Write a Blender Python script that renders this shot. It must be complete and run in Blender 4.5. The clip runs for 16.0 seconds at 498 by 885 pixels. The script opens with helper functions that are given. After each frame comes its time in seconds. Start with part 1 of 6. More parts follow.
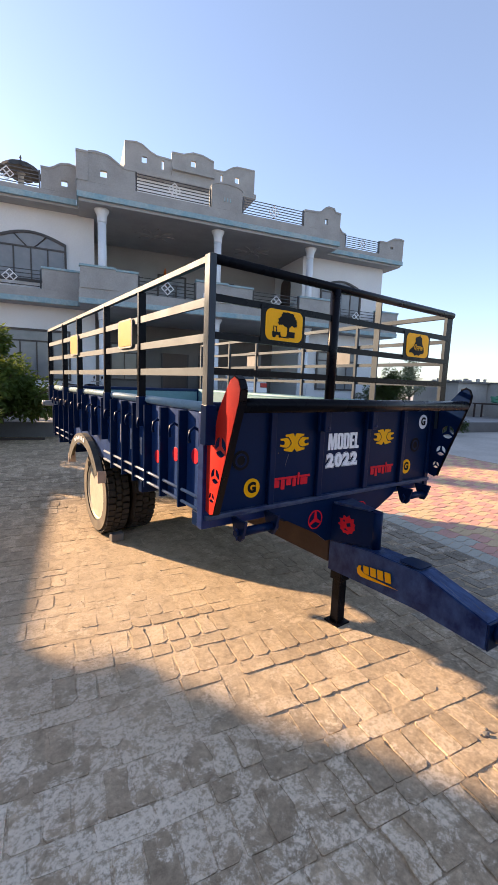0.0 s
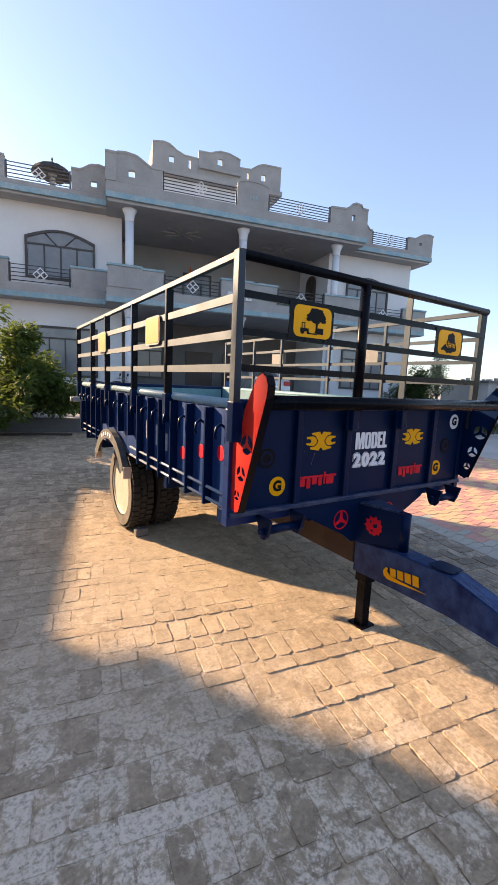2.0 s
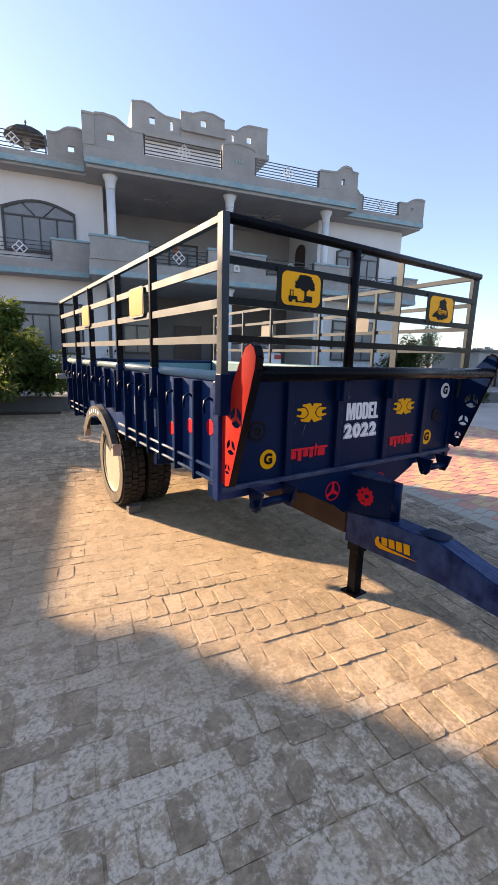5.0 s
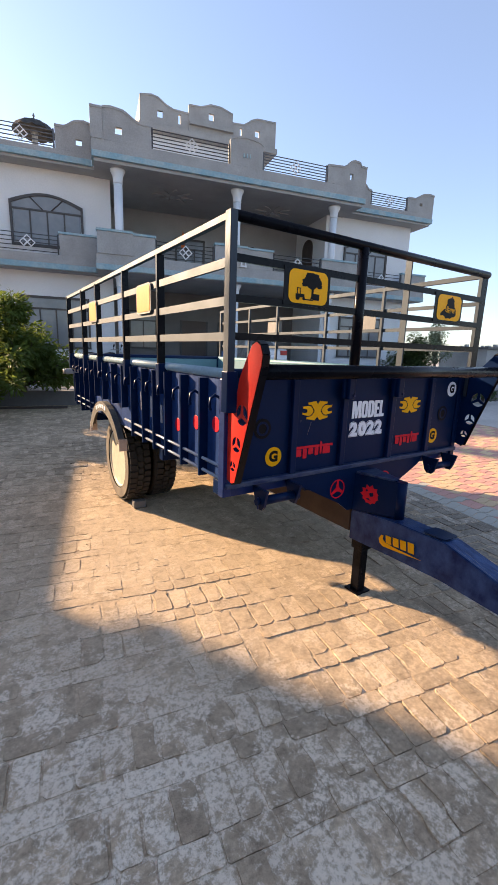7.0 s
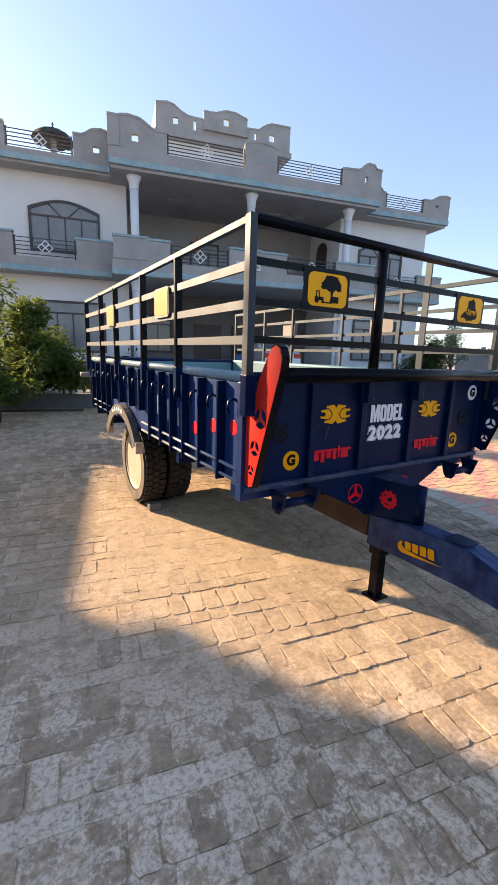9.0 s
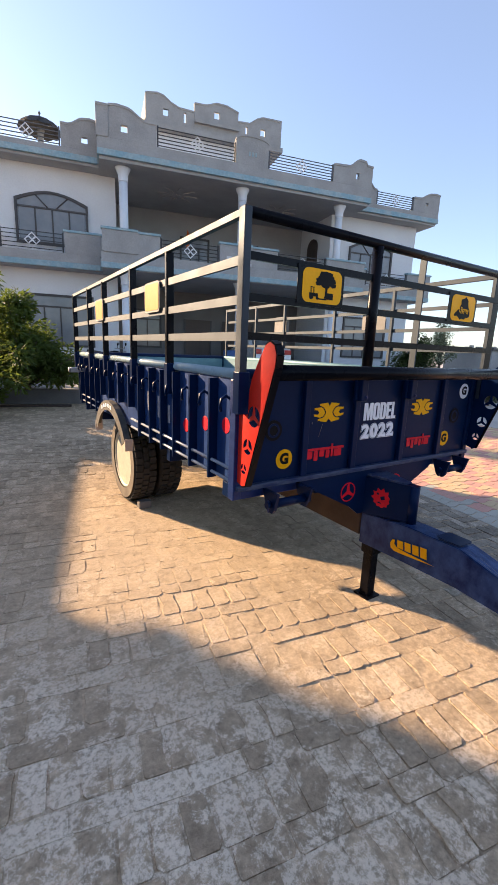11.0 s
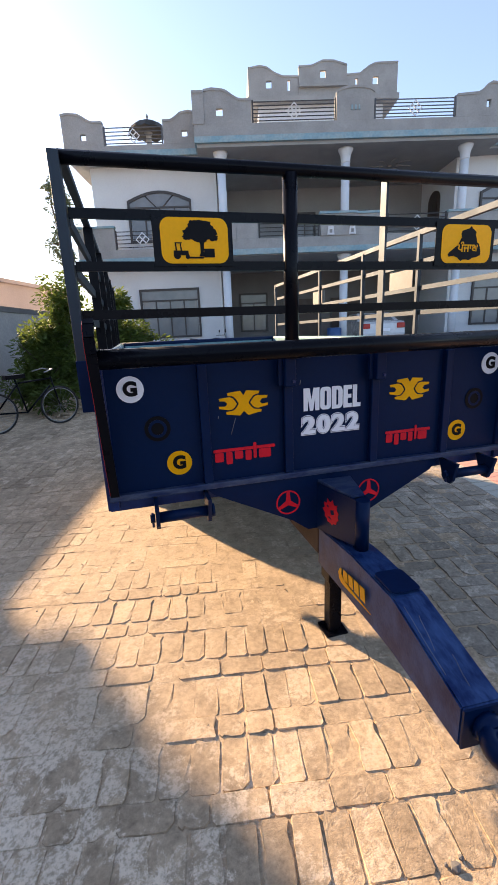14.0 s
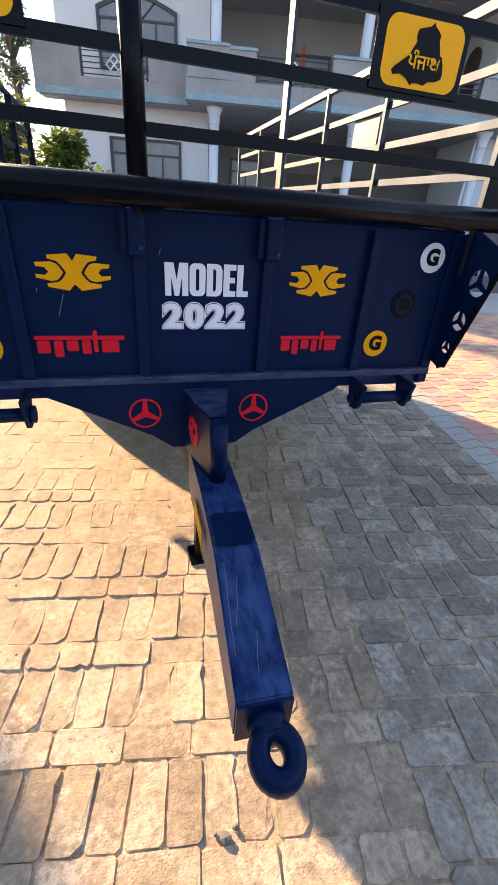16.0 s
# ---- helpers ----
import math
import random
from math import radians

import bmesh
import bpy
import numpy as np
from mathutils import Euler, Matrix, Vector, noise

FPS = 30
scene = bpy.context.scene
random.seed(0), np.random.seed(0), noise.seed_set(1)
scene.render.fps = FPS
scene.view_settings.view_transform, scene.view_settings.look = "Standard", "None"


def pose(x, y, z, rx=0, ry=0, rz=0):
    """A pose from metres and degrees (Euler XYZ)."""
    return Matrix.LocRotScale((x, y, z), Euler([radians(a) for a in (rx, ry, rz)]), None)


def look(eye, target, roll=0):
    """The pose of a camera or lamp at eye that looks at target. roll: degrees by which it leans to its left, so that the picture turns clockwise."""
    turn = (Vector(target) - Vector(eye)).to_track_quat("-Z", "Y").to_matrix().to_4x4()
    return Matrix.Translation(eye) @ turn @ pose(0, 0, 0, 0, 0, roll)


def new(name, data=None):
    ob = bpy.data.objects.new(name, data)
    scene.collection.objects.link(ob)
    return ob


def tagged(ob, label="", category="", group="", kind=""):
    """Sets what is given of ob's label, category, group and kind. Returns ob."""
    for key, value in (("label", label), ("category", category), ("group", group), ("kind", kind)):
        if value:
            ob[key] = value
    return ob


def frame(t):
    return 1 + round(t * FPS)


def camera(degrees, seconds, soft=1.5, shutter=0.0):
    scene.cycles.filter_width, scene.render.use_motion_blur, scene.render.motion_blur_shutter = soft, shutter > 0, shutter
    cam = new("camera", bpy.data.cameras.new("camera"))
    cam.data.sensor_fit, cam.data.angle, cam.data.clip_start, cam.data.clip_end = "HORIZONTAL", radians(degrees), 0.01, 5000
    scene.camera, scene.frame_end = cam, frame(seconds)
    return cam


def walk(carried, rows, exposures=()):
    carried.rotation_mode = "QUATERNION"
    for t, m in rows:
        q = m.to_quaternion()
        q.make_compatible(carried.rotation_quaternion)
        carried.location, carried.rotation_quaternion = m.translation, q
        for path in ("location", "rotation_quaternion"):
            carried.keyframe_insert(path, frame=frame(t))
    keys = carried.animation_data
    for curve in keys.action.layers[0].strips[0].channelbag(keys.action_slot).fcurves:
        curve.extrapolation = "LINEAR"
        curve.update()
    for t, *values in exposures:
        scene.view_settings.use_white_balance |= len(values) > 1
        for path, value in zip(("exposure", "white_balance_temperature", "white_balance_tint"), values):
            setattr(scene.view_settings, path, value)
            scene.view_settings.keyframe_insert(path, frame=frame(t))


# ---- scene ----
cam = camera(62.0, 16.0)
PATH = [
    (0, (0.179, 0.232, 1.532), (1.343, 1.834, 1.255), 2.2),
    (0.5, (0.184, 0.25, 1.528), (1.319, 1.874, 1.255), 2.7),
    (1, (0.16, 0.27, 1.526), (1.269, 1.912, 1.251), 3.0),
    (1.5, (0.167, 0.26, 1.527), (1.254, 1.915, 1.243), 2.9),
    (2, (0.173, 0.259, 1.524), (1.249, 1.92, 1.235), 2.6),
    (2.5, (0.171, 0.261, 1.526), (1.244, 1.921, 1.221), 2.2),
    (3, (0.173, 0.264, 1.527), (1.25, 1.916, 1.193), 1.8),
    (3.5, (0.187, 0.276, 1.518), (1.273, 1.916, 1.155), 1.4),
    (4, (0.203, 0.277, 1.511), (1.301, 1.904, 1.126), 1.2),
    (6.5, (0.195, 0.276, 1.516), (1.289, 1.896, 1.092), 1.7),
    (7, (0.193, 0.272, 1.521), (1.27, 1.902, 1.093), 1.9),
    (7.5, (0.172, 0.297, 1.523), (1.229, 1.941, 1.097), 2.1),
    (8, (0.168, 0.303, 1.521), (1.207, 1.959, 1.099), 2.1),
    (8.5, (0.18, 0.295, 1.518), (1.206, 1.959, 1.098), 1.9),
    (9, (0.176, 0.295, 1.52), (1.203, 1.96, 1.105), 1.8),
    (11.5, (0.185, 0.348, 1.523), (1.27, 1.966, 1.069), 2.1),
    (12, (0.348, 0.359, 1.49), (1.426, 1.96, 0.965), 0.6),
    (12.5, (0.69, 0.278, 1.489), (1.732, 1.881, 0.9), -1.3),
    (13, (0.992, 0.294, 1.458), (2.065, 1.852, 0.808), -0.2),
    (13.5, (1.225, 0.336, 1.459), (2.178, 1.955, 0.775), 0.3),
    (14, (1.347, 0.271, 1.507), (1.841, 2.139, 0.991), -2.5),
    (14.5, (1.405, 0.243, 1.498), (1.655, 2.172, 1.035), -3.2),
    (15, (1.507, 0.214, 1.472), (1.996, 2.058, 0.869), -1.5),
    (15.5, (1.715, 0.327, 1.413), (2.433, 1.997, 0.579), 3.1),
    (16, (1.93, 0.521, 1.413), (2.461, 2.186, 0.44), 4.4),
]
walk(cam, [(t, look(eye, target, roll)) for t, eye, target, roll in PATH], [(0, 1.55, 6750, 15), (11.5, 1.55, 6750, 15), (12.5, 1.63, 6750, 15), (13.5, 1.72, 6750, 15), (14.5, 1.64, 6750, 15), (15.5, 1.66, 6750, 15), (16, 1.95, 6750, 15)])

# ---- world and sun ----
SUN_ELEVATION, SUN_TURN = 19.5, 29.0        # the sun stands behind and to the left of the trailer
sun_way = Vector((-math.sin(radians(SUN_TURN)) * math.cos(radians(SUN_ELEVATION)), math.cos(radians(SUN_TURN)) * math.cos(radians(SUN_ELEVATION)), math.sin(radians(SUN_ELEVATION))))
world = bpy.data.worlds.new("world")
scene.world = world
world.use_nodes = True
wn = world.node_tree.nodes
sky = wn.new("ShaderNodeTexSky")
sky.sky_type, sky.sun_disc = "NISHITA", False
sky.sun_elevation, sky.sun_rotation = radians(SUN_ELEVATION), radians(-SUN_TURN)
sky.air_density, sky.dust_density, sky.ozone_density = 1.0, 0.6, 2.8
wn["Background"].inputs["Strength"].default_value = 0.129
pale = wn.new("ShaderNodeHueSaturation")
pale.inputs["Saturation"].default_value = 0.95
world.node_tree.links.new(sky.outputs["Color"], pale.inputs["Color"])
haze = wn.new("ShaderNodeMix")
haze.data_type = "RGBA"
haze.inputs["Factor"].default_value, haze.inputs["B"].default_value = 0.30, (1.22, 1.42, 2.02, 1)
world.node_tree.links.new(pale.outputs["Color"], haze.inputs["A"])
world.node_tree.links.new(haze.outputs["Result"], wn["Background"].inputs["Color"])
sun = new("sun", bpy.data.lights.new("sun", "SUN"))
sun.data.energy, sun.data.angle, sun.data.color = 4.5, radians(0.8), (1.0, 0.74, 0.47)
sun.matrix_world = look(sun_way * 60, (0, 0, 0))


# ---- materials ----
def mat(name, colour, colour2=None, rough=0.6, metal=0.0, scale=4.0, fine=60.0, bump=0.15, vary=0.5, random_by=None, spread=0.25, coat=0.0, stretch=None, spec=0.5):
    """A node material: two colours mixed by a coarse and a fine noise, varied gloss, fine relief."""
    m = bpy.data.materials.new(name)
    m.use_nodes = True
    nt = m.node_tree
    n, link = nt.nodes, nt.links.new
    p = n["Principled BSDF"]
    geo = n.new("ShaderNodeNewGeometry")
    place = geo.outputs["Position"]
    if stretch:
        mp = n.new("ShaderNodeMapping")
        mp.inputs["Scale"].default_value = stretch
        link(place, mp.inputs["Vector"])
        place = mp.outputs["Vector"]

    def noise_node(size, detail, rough_=0.6):
        t = n.new("ShaderNodeTexNoise")
        t.inputs["Scale"].default_value, t.inputs["Detail"].default_value, t.inputs["Roughness"].default_value = size, detail, rough_
        link(place, t.inputs["Vector"])
        return t.outputs["Fac"]

    big, small = noise_node(scale, 5), noise_node(fine, 4)
    ramp = n.new("ShaderNodeMapRange")
    ramp.inputs["From Min"].default_value, ramp.inputs["From Max"].default_value = 0.5 - 0.22 / max(vary, 0.05) * 0.5, 0.5 + 0.22 / max(vary, 0.05) * 0.5
    link(big, ramp.inputs["Value"])
    mix = n.new("ShaderNodeMix")
    mix.data_type = "RGBA"
    c2 = colour2 or tuple(c * 0.75 for c in colour)
    mix.inputs["A"].default_value, mix.inputs["B"].default_value = (*colour, 1), (*c2, 1)
    link(ramp.outputs["Result"], mix.inputs["Factor"])
    hsv = n.new("ShaderNodeHueSaturation")
    link(mix.outputs["Result"], hsv.inputs["Color"])
    grain = n.new("ShaderNodeMapRange")
    grain.inputs["To Min"].default_value, grain.inputs["To Max"].default_value = 1 - 0.3 * vary, 1 + 0.3 * vary
    link(small, grain.inputs["Value"])
    value = grain.outputs["Result"]
    if random_by:
        if random_by == "object":
            rnd = n.new("ShaderNodeObjectInfo").outputs["Random"]
        else:
            rnd = geo.outputs["Random Per Island"]
        r2 = n.new("ShaderNodeMapRange")
        r2.inputs["To Min"].default_value, r2.inputs["To Max"].default_value = 1 - spread, 1 + spread
        link(rnd, r2.inputs["Value"])
        mul = n.new("ShaderNodeMath")
        mul.operation = "MULTIPLY"
        link(value, mul.inputs[0])
        link(r2.outputs["Result"], mul.inputs[1])
        value = mul.outputs["Value"]
    link(value, hsv.inputs["Value"])
    link(hsv.outputs["Color"], p.inputs["Base Color"])
    rr = n.new("ShaderNodeMapRange")
    rr.inputs["To Min"].default_value, rr.inputs["To Max"].default_value = max(rough - 0.12, 0.03), min(rough + 0.15, 1)
    link(big, rr.inputs["Value"])
    link(rr.outputs["Result"], p.inputs["Roughness"])
    p.inputs["Metallic"].default_value = metal
    p.inputs["Coat Weight"].default_value, p.inputs["Coat Roughness"].default_value = coat, min(rough, 0.5) if rough > 0.3 else 0.05
    p.inputs["Specular IOR Level"].default_value = spec
    if bump:
        b = n.new("ShaderNodeBump")
        b.inputs["Strength"].default_value, b.inputs["Distance"].default_value = bump, 0.01
        link(small, b.inputs["Height"])
        link(b.outputs["Normal"], p.inputs["Normal"])
    return m


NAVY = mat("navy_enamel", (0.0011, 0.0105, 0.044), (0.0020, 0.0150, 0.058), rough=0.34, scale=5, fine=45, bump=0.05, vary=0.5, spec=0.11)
# the trailer's navy, lightened so that sunlit strips show between the side ribs
NAVY_SUN_LIFT = mat("sun_lifted_enamel", (0.008, 0.030, 0.115), (0.022, 0.062, 0.19), rough=0.36, scale=7, fine=60, bump=0.08, vary=0.7, stretch=(3, 3, 0.5), spec=0.35)
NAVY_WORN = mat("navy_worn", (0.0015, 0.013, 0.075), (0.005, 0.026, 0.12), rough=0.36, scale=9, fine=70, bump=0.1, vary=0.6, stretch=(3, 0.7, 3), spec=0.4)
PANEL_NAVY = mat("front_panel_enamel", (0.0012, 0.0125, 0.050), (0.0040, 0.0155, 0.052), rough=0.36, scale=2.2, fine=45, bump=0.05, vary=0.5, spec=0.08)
BAR_PAINT = mat("drawbar_paint", (0.0010, 0.014, 0.075), (0.035, 0.080, 0.20), rough=0.36, scale=7, fine=90, bump=0.12, vary=0.7, stretch=(4, 1.6, 1.2), spec=0.16)
RUBBED = mat("rubbed_navy", (0.004, 0.018, 0.075), (0.055, 0.075, 0.125), rough=0.5, scale=11, fine=80, bump=0.12, vary=0.8, stretch=(1, 2.5, 3), spec=0.3)
BLACK = mat("black_enamel", (0.0025, 0.0028, 0.005), (0.005, 0.005, 0.008), rough=0.27, scale=6, bump=0.05, spec=0.1)
# second copy of the black stake paint, with strong sheen, for sunlit members
BLACK_SUNLIT = mat("stake_black_sunlit", (0.005, 0.005, 0.006), (0.008, 0.0075, 0.008), rough=0.6, scale=7, bump=0.05, spec=0.85)
BLACK_SUNLIT.node_tree.nodes["Principled BSDF"].inputs["Specular Tint"].default_value = (0.66, 0.82, 1.0, 1)
# navy lower bars coloured pale, a painted glint of sun and sky
BAR_GLINT = mat("pale_bar_glint", (0.30, 0.33, 0.38), (0.22, 0.25, 0.31), rough=0.25, scale=9, bump=0.03, spec=1.0)
PLATE_BACK = mat("plate_back", (0.24, 0.22, 0.20), (0.20, 0.185, 0.165), rough=0.6, scale=6, bump=0.03)
RED = mat("red_enamel", (0.75, 0.03, 0.012), (0.66, 0.022, 0.01), rough=0.35, scale=6, bump=0.05, vary=0.4)
RIM_TEAL = mat("rim_teal_grey", (0.34, 0.44, 0.47), (0.24, 0.34, 0.39), rough=0.25, scale=5, fine=40, bump=0.1)
TEAL = mat("tub_inner_paint", (0.16, 0.30, 0.32), (0.10, 0.22, 0.26), rough=0.5, scale=5, bump=0.1)
YELLOW = mat("yellow_sticker", (0.95, 0.43, 0.001), (0.9, 0.40, 0.001), rough=0.4, bump=0.02, vary=0.3, spec=0.15)
SIDE_YELLOW = mat("faded_yellow_sticker", (0.62, 0.30, 0.05), (0.55, 0.28, 0.07), rough=0.5, bump=0.02, vary=0.4, spec=0.15)
WHITE_STICKER = mat("white_sticker", (0.88, 0.89, 0.92), (0.84, 0.85, 0.88), rough=0.4, bump=0.0, vary=0.1)
RED_STICKER = mat("red_sticker", (0.80, 0.012, 0.03), rough=0.5, bump=0.02, vary=0.4, spec=0.2)
STICKER_BLACK = mat("sticker_black", (0.005, 0.005, 0.007), rough=0.5, bump=0.02, spec=0.12)
RUST = mat("brown_primer", (0.06, 0.030, 0.016), (0.04, 0.02, 0.012), rough=0.7, scale=8, bump=0.2)
RUBBER = mat("tyre_rubber", (0.018, 0.017, 0.016), (0.038, 0.034, 0.03), rough=0.85, scale=10, bump=0.25)
DUSTY_WALL = mat("dusty_sidewall", (0.20, 0.165, 0.125), (0.12, 0.10, 0.08), rough=0.9, scale=7, fine=60, bump=0.15)
RIM = mat("cream_rim", (0.60, 0.56, 0.43), (0.44, 0.41, 0.33), rough=0.5, scale=9, bump=0.08)
DUSTY_BLACK = mat("dusty_black_sheet", (0.035, 0.033, 0.03), (0.12, 0.105, 0.085), rough=0.7, scale=9, fine=50, bump=0.15)
FLAP = mat("mud_flap", (0.55, 0.42, 0.33), (0.42, 0.32, 0.26), rough=0.7)
STREAK = mat("painted_reflection", (0.62, 0.60, 0.60), (0.35, 0.33, 0.36), rough=0.4, scale=30, fine=90, bump=0.05, vary=0.8)
STEEL = mat("bare_steel", (0.45, 0.45, 0.45), (0.3, 0.29, 0.27), rough=0.45, metal=0.8)


SUNLIT_SAND = (0.60, 0.462, 0.312)
PALE_DUST = (0.82, 0.705, 0.55)


def paving_material(name, clay, clay2, dust, random_by, spread=0.3):
    """Worn clay: each piece its own tone, stains over several pieces, pale dust lying in uneven patches, pits and grain."""
    m = bpy.data.materials.new(name)
    m.use_nodes = True
    nt = m.node_tree
    n, link = nt.nodes, nt.links.new
    p = n["Principled BSDF"]
    geo = n.new("ShaderNodeNewGeometry")

    def tex(size, detail=6, rough=0.62, warp=0.0):
        t = n.new("ShaderNodeTexNoise")
        t.inputs["Scale"].default_value, t.inputs["Detail"].default_value, t.inputs["Roughness"].default_value, t.inputs["Distortion"].default_value = size, detail, rough, warp
        link(geo.outputs["Position"], t.inputs["Vector"])
        return t.outputs["Fac"]

    def ramp(fac, lo, hi, a=0.0, b=1.0):
        r = n.new("ShaderNodeMapRange")
        r.inputs["From Min"].default_value, r.inputs["From Max"].default_value = lo, hi
        r.inputs["To Min"].default_value, r.inputs["To Max"].default_value = a, b
        link(fac, r.inputs["Value"])
        return r.outputs["Result"]

    def blend(fac, a, b, kind="MIX"):
        x = n.new("ShaderNodeMix")
        x.data_type, x.blend_type = "RGBA", kind
        for socket, v in (("A", a), ("B", b)):
            if isinstance(v, tuple):
                x.inputs[socket].default_value = (*v, 1)
            else:
                link(v, x.inputs[socket])
        if isinstance(fac, float):
            x.inputs["Factor"].default_value = fac
        else:
            link(fac, x.inputs["Factor"])
        return x.outputs["Result"]

    def times(a, b):
        q = n.new("ShaderNodeMath")
        q.operation = "MULTIPLY"
        link(a, q.inputs[0])
        link(b, q.inputs[1])
        return q.outputs["Value"]

    stains, patches, grain, pits = tex(1.1, 4), tex(7.5, 11, 0.80, 0.3), tex(48, 6, 0.72), tex(170, 3)
    mottle, lumps = tex(13, 7, 0.7, 0.4), tex(34, 5, 0.66, 0.3)
    colour = blend(ramp(stains, 0.38, 0.62), clay, clay2)
    hsv = n.new("ShaderNodeHueSaturation")
    link(colour, hsv.inputs["Color"])
    value = times(ramp(grain, 0.25, 0.75, 0.58, 1.38), ramp(mottle, 0.3, 0.7, 0.66, 1.22))
    piece = tex(1.9, 2)
    if random_by:
        piece = n.new("ShaderNodeObjectInfo").outputs["Random"] if random_by == "object" else geo.outputs["Random Per Island"]
        value = times(value, ramp(piece, 0, 1, 1 - spread, 1 + spread))
    link(value, hsv.inputs["Value"])
    # dust lies on some pieces more than on others, thickest in the open corner of the yard
    lie = n.new("ShaderNodeMath")
    lie.operation = "ADD"
    link(patches, lie.inputs[0])
    link(ramp(piece, 0, 1, -0.06, 0.06), lie.inputs[1])
    far = n.new("ShaderNodeVectorMath")
    far.operation = "DISTANCE"
    far.inputs[1].default_value = (-0.4, 1.1, 0)
    link(geo.outputs["Position"], far.inputs[0])
    near_corner = ramp(far.outputs["Value"], 1.1, 2.7, 1.0, 0.0)
    drift = n.new("ShaderNodeMath")
    drift.operation = "MULTIPLY_ADD"
    link(near_corner, drift.inputs[0])
    drift.inputs[1].default_value = 0.075
    link(lie.outputs["Value"], drift.inputs[2])
    dusty = times(times(ramp(drift.outputs["Value"], 0.535, 0.59), ramp(grain, 0.40, 0.54, 0.15, 1.0)), ramp(tex(0.75, 3), 0.40, 0.56, 0.55, 1.0))
    # blown sand before the trailer; its orange also warms the sunlit patch
    before = n.new("ShaderNodeVectorMath")
    before.operation = "DISTANCE"
    before.inputs[1].default_value = (1.25, 3.1, 0)
    link(geo.outputs["Position"], before.inputs[0])
    sandy = times(ramp(before.outputs["Value"], 0.5, 2.3, 0.62, 0.0), ramp(mottle, 0.30, 0.55, 0.35, 1.0))
    link(blend(sandy, blend(dusty, hsv.outputs["Color"], blend(near_corner, dust, PALE_DUST)), SUNLIT_SAND), p.inputs["Base Color"])
    p.inputs["Roughness"].default_value = 0.92
    p.inputs["Specular IOR Level"].default_value = 0.25
    relief = n.new("ShaderNodeMath")
    relief.operation = "ADD"
    link(lumps, relief.inputs[0])
    link(times(pits, ramp(pits, 0.3, 0.5, 0.0, 0.5)), relief.inputs[1])
    b = n.new("ShaderNodeBump")
    b.inputs["Strength"].default_value, b.inputs["Distance"].default_value = 0.38, 0.008
    link(relief.outputs["Value"], b.inputs["Height"])
    link(b.outputs["Normal"], p.inputs["Normal"])
    return m


DUST = (0.70, 0.555, 0.39)
BRICK_A = paving_material("paving_brick_loose", (0.40, 0.300, 0.196), (0.54, 0.408, 0.268), DUST, "object", 0.18)
BRICK_B = paving_material("paving_brick_set", (0.40, 0.300, 0.196), (0.54, 0.408, 0.268), DUST, "island", 0.18)
BRICK_GREY = paving_material("paving_brick_grey", (0.30, 0.252, 0.192), (0.41, 0.345, 0.264), (0.60, 0.505, 0.39), "island", 0.2)
JOINT = paving_material("sand_joint", (0.40, 0.300, 0.196), (0.54, 0.408, 0.268), DUST, None)
PAVER_PINK = mat("paver_pink", (0.60, 0.32, 0.245), (0.52, 0.28, 0.22), rough=0.85, scale=2, fine=45, bump=0.4, random_by="island", spread=0.15)
PAVER_TAN = mat("paver_tan", (0.62, 0.44, 0.25), (0.56, 0.40, 0.23), rough=0.85, scale=2, fine=45, bump=0.4, random_by="island", spread=0.15)
PAVER_GREY = mat("paver_grey", (0.45, 0.43, 0.36), (0.37, 0.35, 0.29), rough=0.85, scale=2, fine=45, bump=0.4, random_by="island", spread=0.15)
GROUND = mat("dusty_ground", (0.42, 0.385, 0.335), (0.52, 0.48, 0.425), rough=0.95, scale=0.8, fine=14, bump=0.5, vary=0.7)
TERRACE = mat("terrace_floor", (0.34, 0.33, 0.31), (0.27, 0.26, 0.25), rough=0.9, scale=0.9, fine=22, bump=0.3, vary=0.6)
KERB = mat("kerb_cement", (0.12, 0.115, 0.11), (0.18, 0.17, 0.16), rough=0.9, scale=2, fine=30, bump=0.3)
WALL_WHITE = mat("house_white_paint", (0.67, 0.69, 0.70), (0.59, 0.61, 0.625), rough=0.85, scale=0.7, fine=25, bump=0.12, vary=0.4)
WALL_GREY = mat("parapet_grit_plaster", (0.345, 0.345, 0.335), (0.285, 0.285, 0.275), rough=0.92, scale=1.6, fine=22, bump=0.6, vary=0.7)
# porch ceiling and walls are greyer than the facade, the lower wall darkest
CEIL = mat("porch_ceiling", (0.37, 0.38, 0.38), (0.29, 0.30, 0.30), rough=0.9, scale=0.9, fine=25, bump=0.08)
PORCH_LOW = mat("porch_lower_wall", (0.17, 0.16, 0.155), (0.13, 0.125, 0.12), rough=0.7, scale=0.9, fine=25, bump=0.1)
PORCH = mat("porch_upper_wall", (0.31, 0.32, 0.33), (0.26, 0.27, 0.28), rough=0.85, scale=0.7, fine=25, bump=0.1)
BLUE_TRIM = mat("blue_band", (0.20, 0.34, 0.40), (0.31, 0.40, 0.42), rough=0.75, scale=2.2, fine=14, bump=0.3, vary=1.0)
COLUMN = mat("column_paint", (0.66, 0.71, 0.76), (0.60, 0.65, 0.70), rough=0.7, scale=1.5, bump=0.06)
CANOPY = mat("canopy_dark", (0.10, 0.10, 0.10), (0.15, 0.145, 0.135), rough=0.9, scale=5, bump=0.2, spec=0.2)
IRON = mat("railing_iron", (0.035, 0.035, 0.04), rough=0.5, bump=0.05)
IRON_GREY = mat("railing_grey", (0.09, 0.095, 0.105), rough=0.5, bump=0.05)
IRON_WHITE = mat("railing_white", (0.7, 0.72, 0.74), rough=0.5, bump=0.05)
